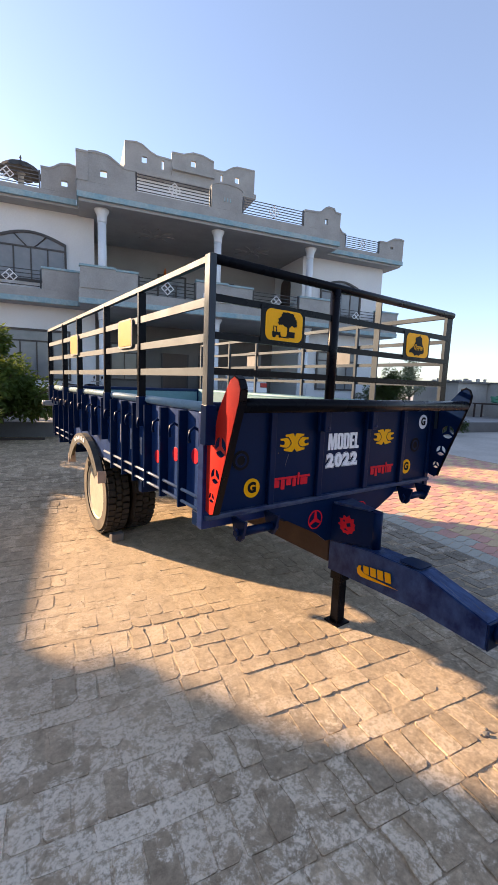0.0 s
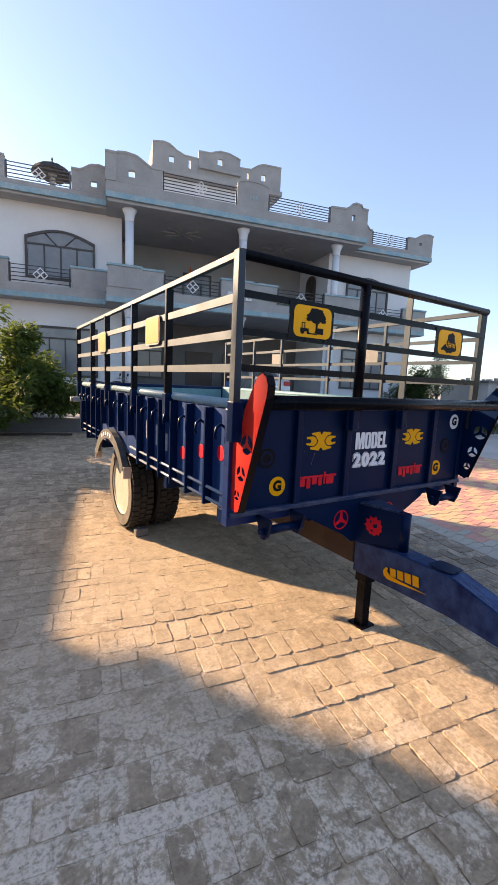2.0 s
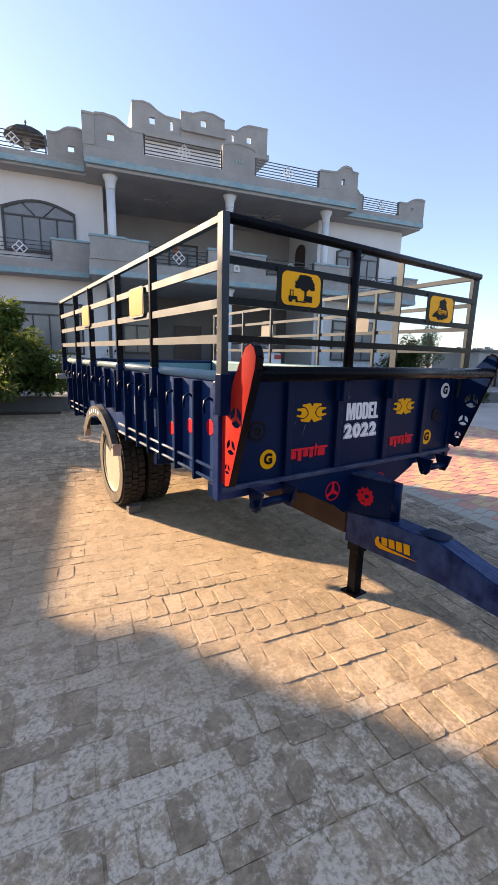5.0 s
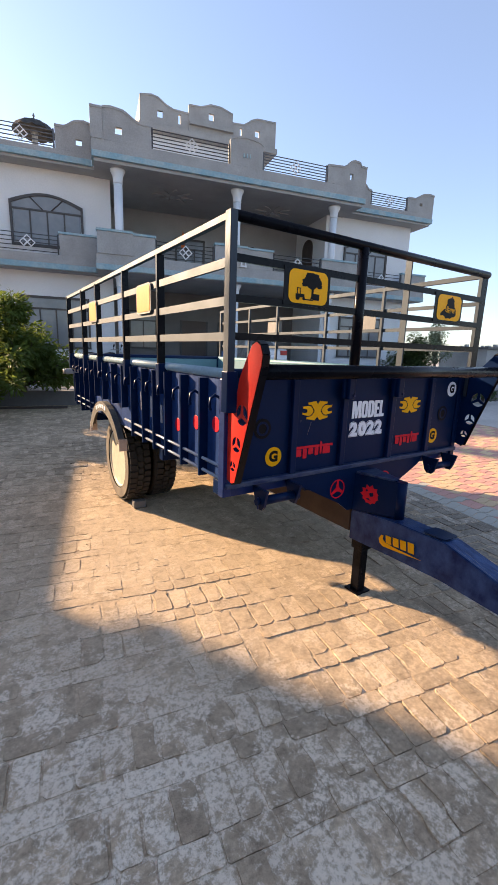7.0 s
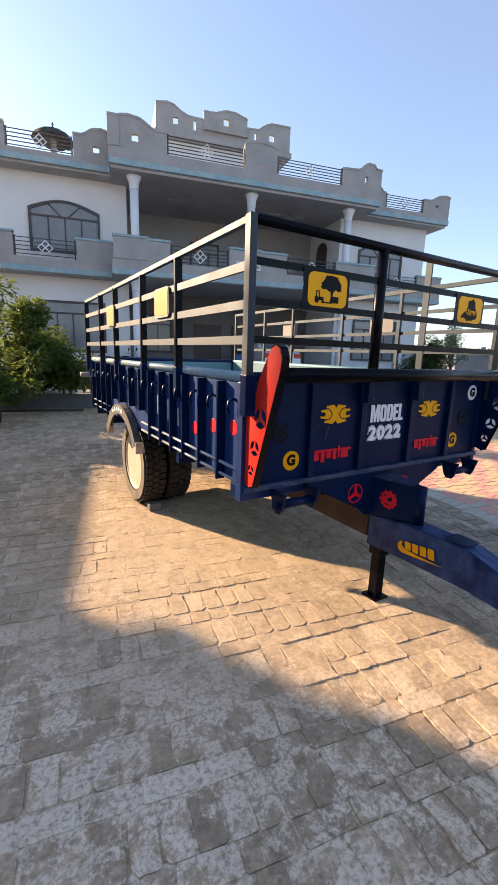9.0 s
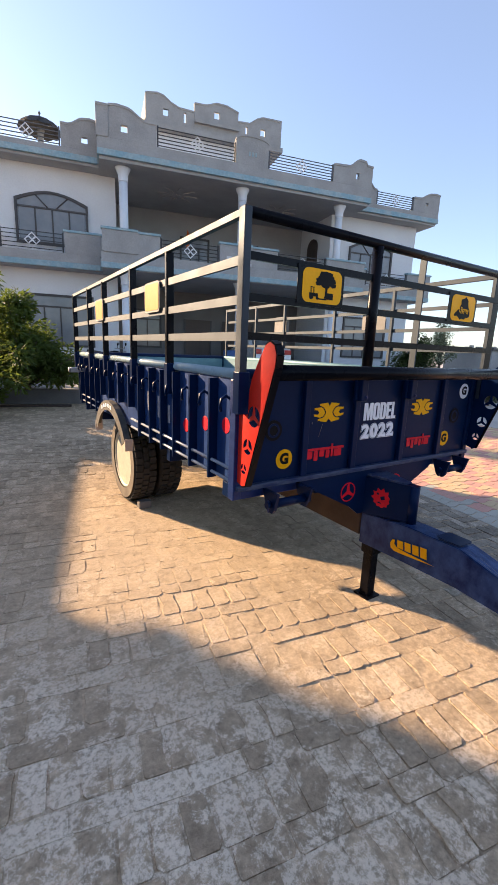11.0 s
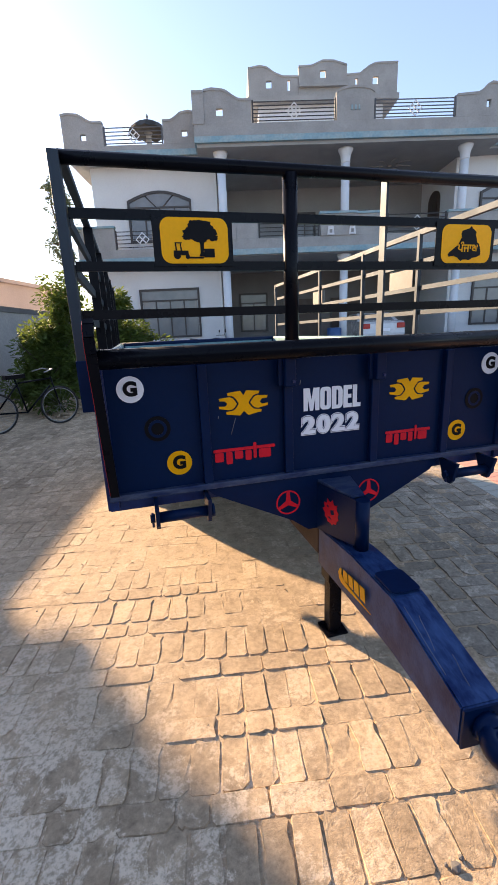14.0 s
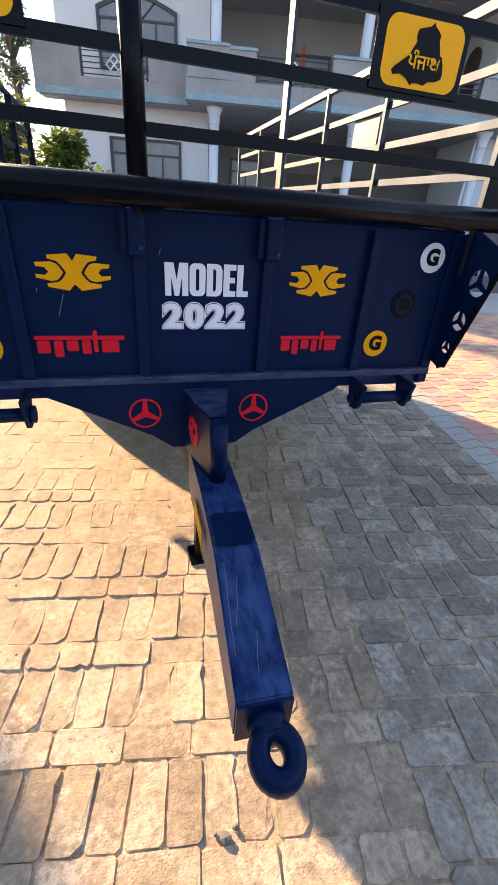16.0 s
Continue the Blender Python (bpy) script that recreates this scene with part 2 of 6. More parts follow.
GLASS_DARK = mat("window_glass", (0.15, 0.165, 0.18), (0.22, 0.23, 0.24), rough=0.12, scale=0.8, fine=4, bump=0.0)
WINFRAME = mat("window_frame_wood", (0.055, 0.05, 0.05), rough=0.5, bump=0.08)
DOOR_WOOD = mat("door_wood", (0.07, 0.045, 0.035), rough=0.5, scale=3, bump=0.15, stretch=(1, 1, 0.15))
WALL_CEMENT = mat("boundary_wall_cement", (0.46, 0.44, 0.41), (0.36, 0.345, 0.325), rough=0.95, scale=0.8, fine=18, bump=0.4, vary=0.8)
WALL_PINK = mat("neighbour_pink_plaster", (0.52, 0.40, 0.34), (0.45, 0.35, 0.30), rough=0.9, scale=0.6, fine=18, bump=0.2)
LEAF = mat("leaf_green", (0.045, 0.075, 0.020), (0.075, 0.115, 0.030), rough=0.58, scale=2.5, fine=12, bump=0.05, random_by="island", spread=0.5, spec=0.25)
LEAF_DARK = mat("leaf_dark", (0.03, 0.055, 0.014), (0.055, 0.085, 0.02), rough=0.45, scale=2.5, fine=12, bump=0.05, random_by="island", spread=0.45)
LEAF_PALE = mat("leaf_pale", (0.16, 0.20, 0.10), (0.24, 0.26, 0.16), rough=0.6, scale=2.5, fine=12, bump=0.05, random_by="island", spread=0.35)
for leaf in (LEAF, LEAF_DARK):
    nt = leaf.node_tree
    trans, mixed = nt.nodes.new("ShaderNodeBsdfTranslucent"), nt.nodes.new("ShaderNodeMixShader")
    trans.inputs["Color"].default_value = (0.20, 0.26, 0.045, 1) if leaf is LEAF else (0.08, 0.12, 0.03, 1)
    mixed.inputs[0].default_value = 0.4
    nt.links.new(nt.nodes["Principled BSDF"].outputs["BSDF"], mixed.inputs[1])
    nt.links.new(trans.outputs["BSDF"], mixed.inputs[2])
    nt.links.new(mixed.outputs["Shader"], nt.nodes["Material Output"].inputs["Surface"])
BARK = mat("bark", (0.13, 0.095, 0.065), (0.08, 0.06, 0.045), rough=0.95, scale=6, fine=40, bump=0.8, stretch=(1, 1, 0.3))
BRICK_RED = mat("stacked_red_brick", (0.30, 0.075, 0.05), (0.22, 0.05, 0.04), rough=0.9, scale=4, fine=40, bump=0.4, random_by="island", spread=0.3)
CLOTH = mat("white_sack", (0.58, 0.60, 0.62), (0.45, 0.48, 0.52), rough=0.8, scale=9, fine=50, bump=0.3)
BLUE_PLASTIC = mat("blue_plastic", (0.02, 0.07, 0.20), (0.03, 0.09, 0.22), rough=0.45, bump=0.05)
CAR_WHITE = mat("car_paint_white", (0.72, 0.73, 0.74), rough=0.25, bump=0.0, vary=0.1, coat=0.5)
ORANGE = mat("orange_cloth", (0.65, 0.14, 0.02), rough=0.8)
GREEN_CLOTH = mat("green_cloth", (0.10, 0.32, 0.22), rough=0.85)
GREY_METAL = mat("machine_metal", (0.16, 0.15, 0.14), (0.22, 0.12, 0.10), rough=0.6, scale=4)
RED_PLASTIC = mat("lamp_red", (0.5, 0.02, 0.015), rough=0.3, bump=0.0)


# ---- building helpers ----
BASE = {}


def thing(name, label, category, m=None, group="", kind=""):
    ob = new(name)
    ob.empty_display_size = 0.1
    m = m or Matrix()
    ob.matrix_world = m
    BASE[ob] = m
    return tagged(ob, label, category, group, kind)


def part(name, bm, material, parent, label="", local=False, kind=""):
    """One mesh under a thing or a part. Places are the world's, or with local the thing's own."""
    me = bpy.data.meshes.new(name)
    if not local:
        bmesh.ops.transform(bm, matrix=BASE[parent].inverted(), verts=bm.verts)
    bmesh.ops.recalc_face_normals(bm, faces=bm.faces)
    bm.to_mesh(me)
    bm.free()
    me.materials.append(material)
    ob = new(name, me)
    ob.parent = parent
    BASE[ob] = BASE[parent]
    return tagged(ob, label, kind=kind)


def solid(name, bm, material, label="", category="", kind="", group=""):
    """A top-level thing that is one mesh."""
    me = bpy.data.meshes.new(name)
    bmesh.ops.recalc_face_normals(bm, faces=bm.faces)
    bm.to_mesh(me)
    bm.free()
    me.materials.append(material)
    ob = new(name, me)
    BASE[ob] = Matrix()
    return tagged(ob, label, category, group, kind)


def bm_new():
    return bmesh.new()


def box(bm, x0, x1, y0, y1, z0, z1, m=None, bevel=0.0):
    vs = [bm.verts.new((x, y, z)) for z in (z0, z1) for y in (y0, y1) for x in (x0, x1)]
    fs = [bm.faces.new([vs[i] for i in q]) for q in ((0, 2, 3, 1), (4, 5, 7, 6), (0, 1, 5, 4), (2, 6, 7, 3), (0, 4, 6, 2), (1, 3, 7, 5))]
    if bevel:
        es = list({e for f in fs for e in f.edges})
        made = bmesh.ops.bevel(bm, geom=es, offset=bevel, segments=2, affect="EDGES", profile=0.5)
        vs = list({v for f in made["faces"] for v in f.verts} | {v for v in vs if v.is_valid})
    if m is not None:
        bmesh.ops.transform(bm, matrix=m, verts=vs)
    return bm


def tube(bm, points, r, seg=10, close=False, r2=None):
    """A round bar along points."""
    pts = [Vector(p) for p in points]
    rings = []
    for i, p in enumerate(pts):
        a = pts[i - 1] if i > 0 else (pts[-1] if close else p)
        b = pts[(i + 1) % len(pts)] if (i + 1 < len(pts) or close) else p
        way = (b - a).normalized()
        side = way.orthogonal().normalized() if abs(way.z) > 0.9 else way.cross(Vector((0, 0, 1))).normalized()
        if abs(way.z) > 0.9:
            side = (Vector((1, 0, 0)) - way * way.x).normalized()
        up = side.cross(way)
        rad = r if r2 is None else r + (r2 - r) * i / max(1, len(pts) - 1)
        rings.append([bm.verts.new(p + side * rad * math.cos(t) + up * rad * math.sin(t)) for t in [2 * math.pi * k / seg for k in range(seg)]])
    n = len(rings)
    for i in range(n if close else n - 1):
        a, b = rings[i], rings[(i + 1) % n]
        for k in range(seg):
            f = bm.faces.new((a[k], a[(k + 1) % seg], b[(k + 1) % seg], b[k]))
            f.smooth = True
    if not close:
        bm.faces.new(rings[0])
        bm.faces.new(rings[-1])
    return bm


def lathe(bm, profile, m, seg=24):
    """profile: pairs of radius and height, turned about the z axis of m."""
    rings = []
    for r, h in profile:
        rings.append([bm.verts.new(m @ Vector((r * math.cos(2 * math.pi * k / seg), r * math.sin(2 * math.pi * k / seg), h))) for k in range(seg)])
    for a, b in zip(rings, rings[1:]):
        for k in range(seg):
            f = bm.faces.new((a[k], a[(k + 1) % seg], b[(k + 1) % seg], b[k]))
            f.smooth = True
    bm.faces.new(rings[0])
    bm.faces.new(rings[-1])
    return bm


def slab(bm, outline, h0, h1, m):
    """An outline in the xy plane of m, thick from h0 to h1."""
    lo = [bm.verts.new(m @ Vector((x, y, h0))) for x, y in outline]
    hi = [bm.verts.new(m @ Vector((x, y, h1))) for x, y in outline]
    bm.faces.new(lo)
    bm.faces.new(hi)
    k = len(lo)
    for i in range(k):
        bm.faces.new((lo[i], lo[(i + 1) % k], hi[(i + 1) % k], hi[i]))
    return bm


def cut(loops, depth, m, into=None):
    """Closed loops filled as one flat sheet (loops inside loops are holes), depth thick on both sides, set at m."""
    cu = bpy.data.curves.new("outline", "CURVE")
    cu.dimensions, cu.fill_mode, cu.extrude = "2D", "BOTH", depth
    for loop in loops:
        sp = cu.splines.new("POLY")
        sp.points.add(len(loop) - 1)
        for q, (x, y) in zip(sp.points, loop):
            q.co = (x, y, 0, 1)
        sp.use_cyclic_u = True
    ob = new("outline", cu)
    me = bpy.data.meshes.new_from_object(ob.evaluated_get(bpy.context.evaluated_depsgraph_get()))
    bpy.data.objects.remove(ob)
    bm = into or bm_new()
    bm2 = bm_new()
    bm2.from_mesh(me)
    bmesh.ops.remove_doubles(bm2, verts=bm2.verts, dist=0.00001)
    bmesh.ops.transform(bm2, matrix=m, verts=bm2.verts)
    t = bpy.data.meshes.new("t")
    bm2.to_mesh(t)
    bm.from_mesh(t)
    bm2.free()
    return bm


def words(text, size, depth, m, bold=0.0, squeeze=1.0, spacing=1.0):
    """Lettering in the built-in font, centred at m."""
    cu = bpy.data.curves.new("words", "FONT")
    cu.body, cu.size, cu.extrude, cu.align_x, cu.align_y, cu.offset = text, size, depth, "CENTER", "CENTER", bold
    cu.space_character = spacing
    ob = new("words", cu)
    me = bpy.data.meshes.new_from_object(ob.evaluated_get(bpy.context.evaluated_depsgraph_get()))
    bpy.data.objects.remove(ob)
    bm = bm_new()
    bm.from_mesh(me)
    bmesh.ops.transform(bm, matrix=m @ Matrix.Diagonal((squeeze, 1, 1, 1)), verts=bm.verts)
    return bm


def ring_loop(cx, cy, r, seg=28, ry=None):
    return [(cx + r * math.cos(2 * math.pi * k / seg), cy + (ry or r) * math.sin(2 * math.pi * k / seg)) for k in range(seg)]


def round_rect(x0, x1, y0, y1, r, seg=5):
    out = []
    for cx, cy, a in ((x1 - r, y1 - r, 0), (x0 + r, y1 - r, 90), (x0 + r, y0 + r, 180), (x1 - r, y0 + r, 270)):
        out += [(cx + r * math.cos(radians(a + 90 * k / seg)), cy + r * math.sin(radians(a + 90 * k / seg))) for k in range(seg + 1)]
    return out


def star_gaps(cx, cy, r, spoke, turn=90):
    """The three openings between the spokes of a three-armed wheel."""
    loops = []
    for k in range(3):
        a0, a1 = turn + 120 * k, turn + 120 * (k + 1)
        off = math.degrees(math.asin(min(0.9, spoke / r)))
        arc = [(cx + r * math.cos(radians(a)), cy + r * math.sin(radians(a))) for a in np.linspace(a0 + off, a1 - off, 10)]
        mid = radians((a0 + a1) / 2)
        loops.append(arc + [(cx + 2 * spoke * math.cos(mid), cy + 2 * spoke * math.sin(mid))])
    return loops


def star_wheel(cx, cy, r, spoke, rim):
    """A ring with three spokes, as loops for cut()."""
    return [ring_loop(cx, cy, r)] + star_gaps(cx, cy, r - rim, spoke)


def facing(x, y, z):
    """A plane that faces the front of the trailer (-y), x to the right and z up."""
    return pose(x, y, z, 90, 0, 0)


def sideways(x, y, z):
    """A plane that faces -x: its x runs along -y, its y up."""
    return pose(x, y, z, 90, 0, -90)


# ---- the ground ----
HOUSE = pose(7.624, 15.983, -0.06, 0, 0, -13.3) @ Matrix.Scale(1.04, 4)      # x along the facade, y into the house
GRID = pose(1.93, 1.19, 0, 0, 0, -10.5)        # the lie of the brick courses


def at_house(s, d, z=0.0):
    return HOUSE @ Vector((s, -d, z))


bm = bm_new()
for x0, x1, y0, y1 in ((-900, 900, -900, 900),):
    bm.faces.new([bm.verts.new((x, y, -0.03)) for x, y in ((x0, y0), (x1, y0), (x1, y1), (x0, y1))])
solid("ground", bm, GROUND, "dusty grey open ground reaching the horizon", "ground", "structure")

# raised terrace in front of the house, with its dark kerb
bm = bm_new()
box(bm, -12, 16.0, -4.86, 3, -0.02, 0.40, HOUSE)
solid("terrace_floor", bm, TERRACE, "raised grey cement terrace before the house", "terrace", "structure")
bm = bm_new()
box(bm, -12, 16.0, -5.02, -4.864, -0.02, 0.412, HOUSE, bevel=0.015)
solid("terrace_kerb", bm, KERB, "dark cement kerb along the terrace edge", "kerb", "structure")

# boundary walls
bm = bm_new()
m_left = pose(-2.45, 10.57, 0, 0, 0, -13.3)
box(bm, -0.23, 0, -24, 9, -0.02, 2.29, m_left)
wall_left = solid("wall_left", bm, WALL_CEMENT, "stained grey cement boundary wall", "wall", "structure")
bm = bm_new()
box(bm, -0.27, 0.04, -24, 9, 2.292, 2.43, m_left)
part("coping", bm, KERB, wall_left)
bm = bm_new()
box(bm, 15.4, 15.65, -16, 3.2, -0.02, 2.0, HOUSE)
wall_right = solid("wall_right", bm, WALL_CEMENT, "weathered grey cement boundary wall beyond the yard", "wall", "structure")
bm = bm_new()
box(bm, 15.36, 15.69, -16.05, 3.25, 2.002, 2.08, HOUSE)
part("coping", bm, KERB, wall_right)
bm = bm_new()
box(bm, -14, 24, 15.5, 15.75, -0.02, 2.2, HOUSE)
solid("wall_back", bm, WALL_CEMENT, "plain grey cement wall behind the house", "wall", "structure")
# unseen wall, added; dark so that it throws no warm reflection on the trailer
bm = bm_new()
box(bm, -14, 24, -21, -20.75, -0.02, 2.2, HOUSE)
solid("wall_front", bm, KERB, "unseen wall added to close the yard, dark to cut reflections", "wall", "structure")

# unseen building beyond the left wall, added to shade the yard; ledges shape the shadow's edge
shade_block = thing("shade_building", "unseen plastered building with ledges, added to shade the yard", "building", pose(-3.955, 10.72, 0, 0, 0, -13.3))
bm = bm_new()
box(bm, -5, 0, -9, 0, -0.02, 5.2)
part("wall", bm, WALL_PINK, shade_block, local=True)
for z, out, tall in ((3.42, 0.16, 0.138), (3.56, 0.11, 0.068), (3.63, 0.165, 0.068), (3.70, 0.105, 0.088), (3.79, 0.16, 0.598), (4.39, 0.14, 0.848), (5.24, 0.17, 0.3)):
    bm = bm_new()
    box(bm, -5.1, out, -9.1, out, z, z + tall, bevel=0.03)
    part("ledge", bm, WALL_PINK, shade_block, local=True)

# pale low building far behind the left wall
far_building = thing("far_building", "low pale pink building with a flat roof", "building", pose(-10.5, 27, 0, 0, 0, -20))
bm = bm_new()
box(bm, -9, 5.6, 0, 8, -0.02, 4.55)
part("wall", bm, WALL_PINK, far_building, local=True)
bm = bm_new()
box(bm, -9.2, 5.8, -0.2, 8.2, 4.552, 4.75)
part("roof", bm, WALL_PINK, far_building, local=True)
bm = bm_new()
tube(bm, [(1.5, 3, 4.75), (1.5, 3, 7.0)], 0.03, 6)
part("mast", bm, IRON, far_building, local=True)

# ---- the house ----
house = thing("house", "two-storey white house with grey grit parapets and blue bands", "house", HOUSE)


def hpart(name, boxes, material, parent=None, label="", bevel=0.0):
    b = bm_new()
    for q in boxes:
        box(b, *q, bevel=bevel)
    return part(name, b, material, parent or house, label, local=True)


# body: two wings, the recessed porch wall, the rear
hpart("wall", [(-7.4, -2.75, 1.6, 12, 0.40, 7.6)], WALL_WHITE)
hpart("wall", [(6.45, 11.08, 1.6, 12, 0.40, 7.6)], WALL_WHITE)
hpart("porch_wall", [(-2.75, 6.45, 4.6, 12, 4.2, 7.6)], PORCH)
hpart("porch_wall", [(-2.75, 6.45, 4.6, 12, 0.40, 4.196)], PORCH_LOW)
hpart("plinth", [(-7.6, 11.28, 0.2, 12.2, 0.39, 0.62)], TERRACE)
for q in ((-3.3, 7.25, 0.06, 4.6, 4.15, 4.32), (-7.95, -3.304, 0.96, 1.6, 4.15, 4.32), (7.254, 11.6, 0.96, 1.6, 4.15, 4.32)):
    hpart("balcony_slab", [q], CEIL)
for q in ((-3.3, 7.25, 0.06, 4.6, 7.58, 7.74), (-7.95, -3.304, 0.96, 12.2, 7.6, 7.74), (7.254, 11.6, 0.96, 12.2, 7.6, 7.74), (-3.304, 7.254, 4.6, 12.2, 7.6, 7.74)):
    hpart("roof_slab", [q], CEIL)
# blue bands on the slab edges
for z0, z1 in ((4.17, 4.36), (7.68, 7.87)):
    hpart("blue_band", [(-3.36, 7.31, -0.06, 0.06, z0, z1)], BLUE_TRIM, bevel=0.012)
    hpart("blue_band", [(-8.0, -3.364, 0.84, 0.96, z0, z1)], BLUE_TRIM, bevel=0.012)
    hpart("blue_band", [(7.314, 11.66, 0.84, 0.96, z0, z1)], BLUE_TRIM, bevel=0.012)
    hpart("blue_band", [(-3.36, -3.3, 0.064, 0.836, z0, z1)], BLUE_TRIM)
    hpart("blue_band", [(7.25, 7.31, 0.064, 0.836, z0, z1)], BLUE_TRIM)
    hpart("blue_band", [(11.6, 11.66, 0.964, 9, z0, z1)], BLUE_TRIM)


def on_front(d):
    """The plane of a parapet at distance d: x along the facade, y up."""
    return pose(0, -d, 0, 90, 0, 0)


def parapet(loops, d, thick=0.16, material=WALL_GREY, name="parapet"):
    return part(name, cut(loops, thick / 2, on_front(d - thick / 2)), material, house, local=True)


def square(cx, cz, w, h=None):
    h = h or w
    return [(cx - w / 2, cz - h / 2), (cx + w / 2, cz - h / 2), (cx + w / 2, cz + h / 2), (cx - w / 2, cz + h / 2)]


def scroll(x0, x1, lo, hi, flip=False, flat=0.35, foot=0.2, n=10):
    """The top line of a pier that sweeps down from hi to lo, left to right, or mirrored."""
    w = x1 - x0
    pts = [(x0, hi - 0.04), (x0 + w * flat * 0.5, hi), (x0 + w * flat, hi - 0.03)]
    a, b = x0 + w * flat, x1 - w * foot
    for k in range(1, n + 1):
        t = k / n
        pts.append((a + (b - a) * t, hi - 0.03 - (hi - lo - 0.03) * (0.5 - 0.5 * math.cos(math.pi * t))))
    pts.append((x1, lo))
    if flip:
        pts = [(x0 + x1 - x, z) for x, z in reversed(pts)]
    return pts


def cap_line(points, d, thick=0.22, rise=0.07, material=WALL_GREY):
    """A coping that follows a top line."""
    loop = list(points) + [(x, z + rise) for x, z in reversed(points)]
    return part("coping", cut([loop], thick / 2, on_front(d - 0.08)), material, house, local=True)


def pier(x0, x1, base, top, d, hole=None):
    loops = [[(x0, base)] + [(x1, base)] + list(reversed(top))]
    for h in ([hole] if hole and not isinstance(hole[0], tuple) else hole or []):
        loops.append(square(*h))
    parapet(loops, d)
    cap_line(top, d)


def railing(x0, x1, z0, z1, d, bars=5, diamond=True, iron=IRON):
    r = hpart("railing", [(x0 + 0.0, x0 + 0.05, -d - 0.02, -d + 0.03, z0, z1 + 0.03)], iron)
    hpart("post", [(x1 - 0.05, x1, -d - 0.02, -d + 0.03, z0, z1 + 0.03)], iron, r)
    for k in range(bars):
        z = z0 + 0.06 + (z1 - z0 - 0.08) * k / (bars - 1)
        hpart("bar", [(x0 + 0.052, x1 - 0.052, -d - 0.012, -d + 0.016, z - 0.0125, z + 0.0125)], iron, r)
    if diamond:
        c, z, h = (x0 + x1) / 2, (z0 + z1) / 2, (z1 - z0) * 0.42
        loops = [[(c - h, z), (c, z - h), (c + h, z), (c, z + h)]]
        g, q = h * 0.36, h * 0.47
        loops += [[(c + dx - g, z + dz), (c + dx, z + dz - g), (c + dx + g, z + dz), (c + dx, z + dz + g)] for dx, dz in ((-q, 0), (q, 0), (0, q), (0, -q))]
        part("diamond", cut(loops, 0.01, on_front(d + 0.03)), IRON_WHITE, r, "white diamond ornament", local=True)
    return r


# roof parapets: low solid strips under the railings, scrolled piers between
R0 = 7.87
parapet([[(-8.0, R0), (-3.364, R0), (-3.364, 8.05), (-8.0, 8.05)]], -0.9)
parapet([[(-3.35, R0), (7.3, R0), (7.3, 8.23), (-3.35, 8.23)]], 0.0)
parapet([[(7.304, R0), (11.66, R0), (11.66, 8.06), (7.304, 8.06)]], -0.9)
pier(-8.0, -6.6, 8.054, scroll(-8.0, -6.6, 8.72, 9.0), -0.9, (-7.3, 8.32, 0.2))
pier(-4.5, -3.37, 8.054, scroll(-4.5, -3.37, 8.72, 8.98, flip=True), -0.9, (-3.75, 8.36, 0.2))
pier(-2.98, -1.42, 8.234, scroll(-2.98, -1.42, 8.86, 9.18), 0.0, (-2.48, 8.57, 0.22))
pier(-3.37, -2.984, 8.234, [(-3.37, 9.10), (-2.984, 9.10)], 0.03)
arch = [(1.44, 8.98)] + [(2.07 - 0.63 * math.cos(math.pi * k / 12), 8.98 + 0.16 * math.sin(math.pi * k / 12)) for k in range(1, 12)] + [(2.7, 8.98)]
pier(1.44, 2.7, 8.234, arch, 0.0)
for k in range(3):
    hpart("emblem", [(1.93 + 0.12 * k, 1.98 + 0.12 * k, -0.02, -0.002, 8.52, 8.66)], BLUE_TRIM)
pier(5.5, 7.3, 8.234, [(5.5, 8.82), (6.2, 8.86), (6.38, 8.95), (6.5, 9.08), (6.66, 9.15), (6.95, 9.12), (7.02, 9.0), (7.3, 8.98)], 0.0, (6.6, 8.6, 0.16, 0.24))
pier(7.304, 8.2, 8.064, [(7.304, 8.75), (7.9, 8.75), (8.05, 8.6), (8.2, 8.58)], -0.9)
pier(10.22, 11.66, 8.064, scroll(10.22, 11.66, 8.58, 8.86, flip=True), -0.9, (10.95, 8.42, 0.18, 0.14))
hpart("parapet", [(-3.37, -3.21, 0.1, 0.9, 7.88, 9.05)], WALL_GREY)
hpart("parapet", [(7.14, 7.3, 0.164, 0.9, 7.88, 8.95)], WALL_GREY)
hpart("parapet", [(11.5, 11.66, 1.064, 9, 7.88, 8.8)], WALL_GREY)
hpart("parapet", [(-8.0, -7.84, 1.064, 9, 7.88, 8.8)], WALL_GREY)
railing(-6.58, -4.52, 8.06, 8.62, -0.95, iron=IRON_GREY)
railing(-1.40, 1.42, 8.24, 8.86, -0.05, bars=6)
railing(2.72, 5.48, 8.24, 8.82, -0.05, bars=6, iron=IRON_GREY)
railing(8.23, 10.2, 8.07, 8.6, -0.95, bars=6, iron=IRON_GREY)

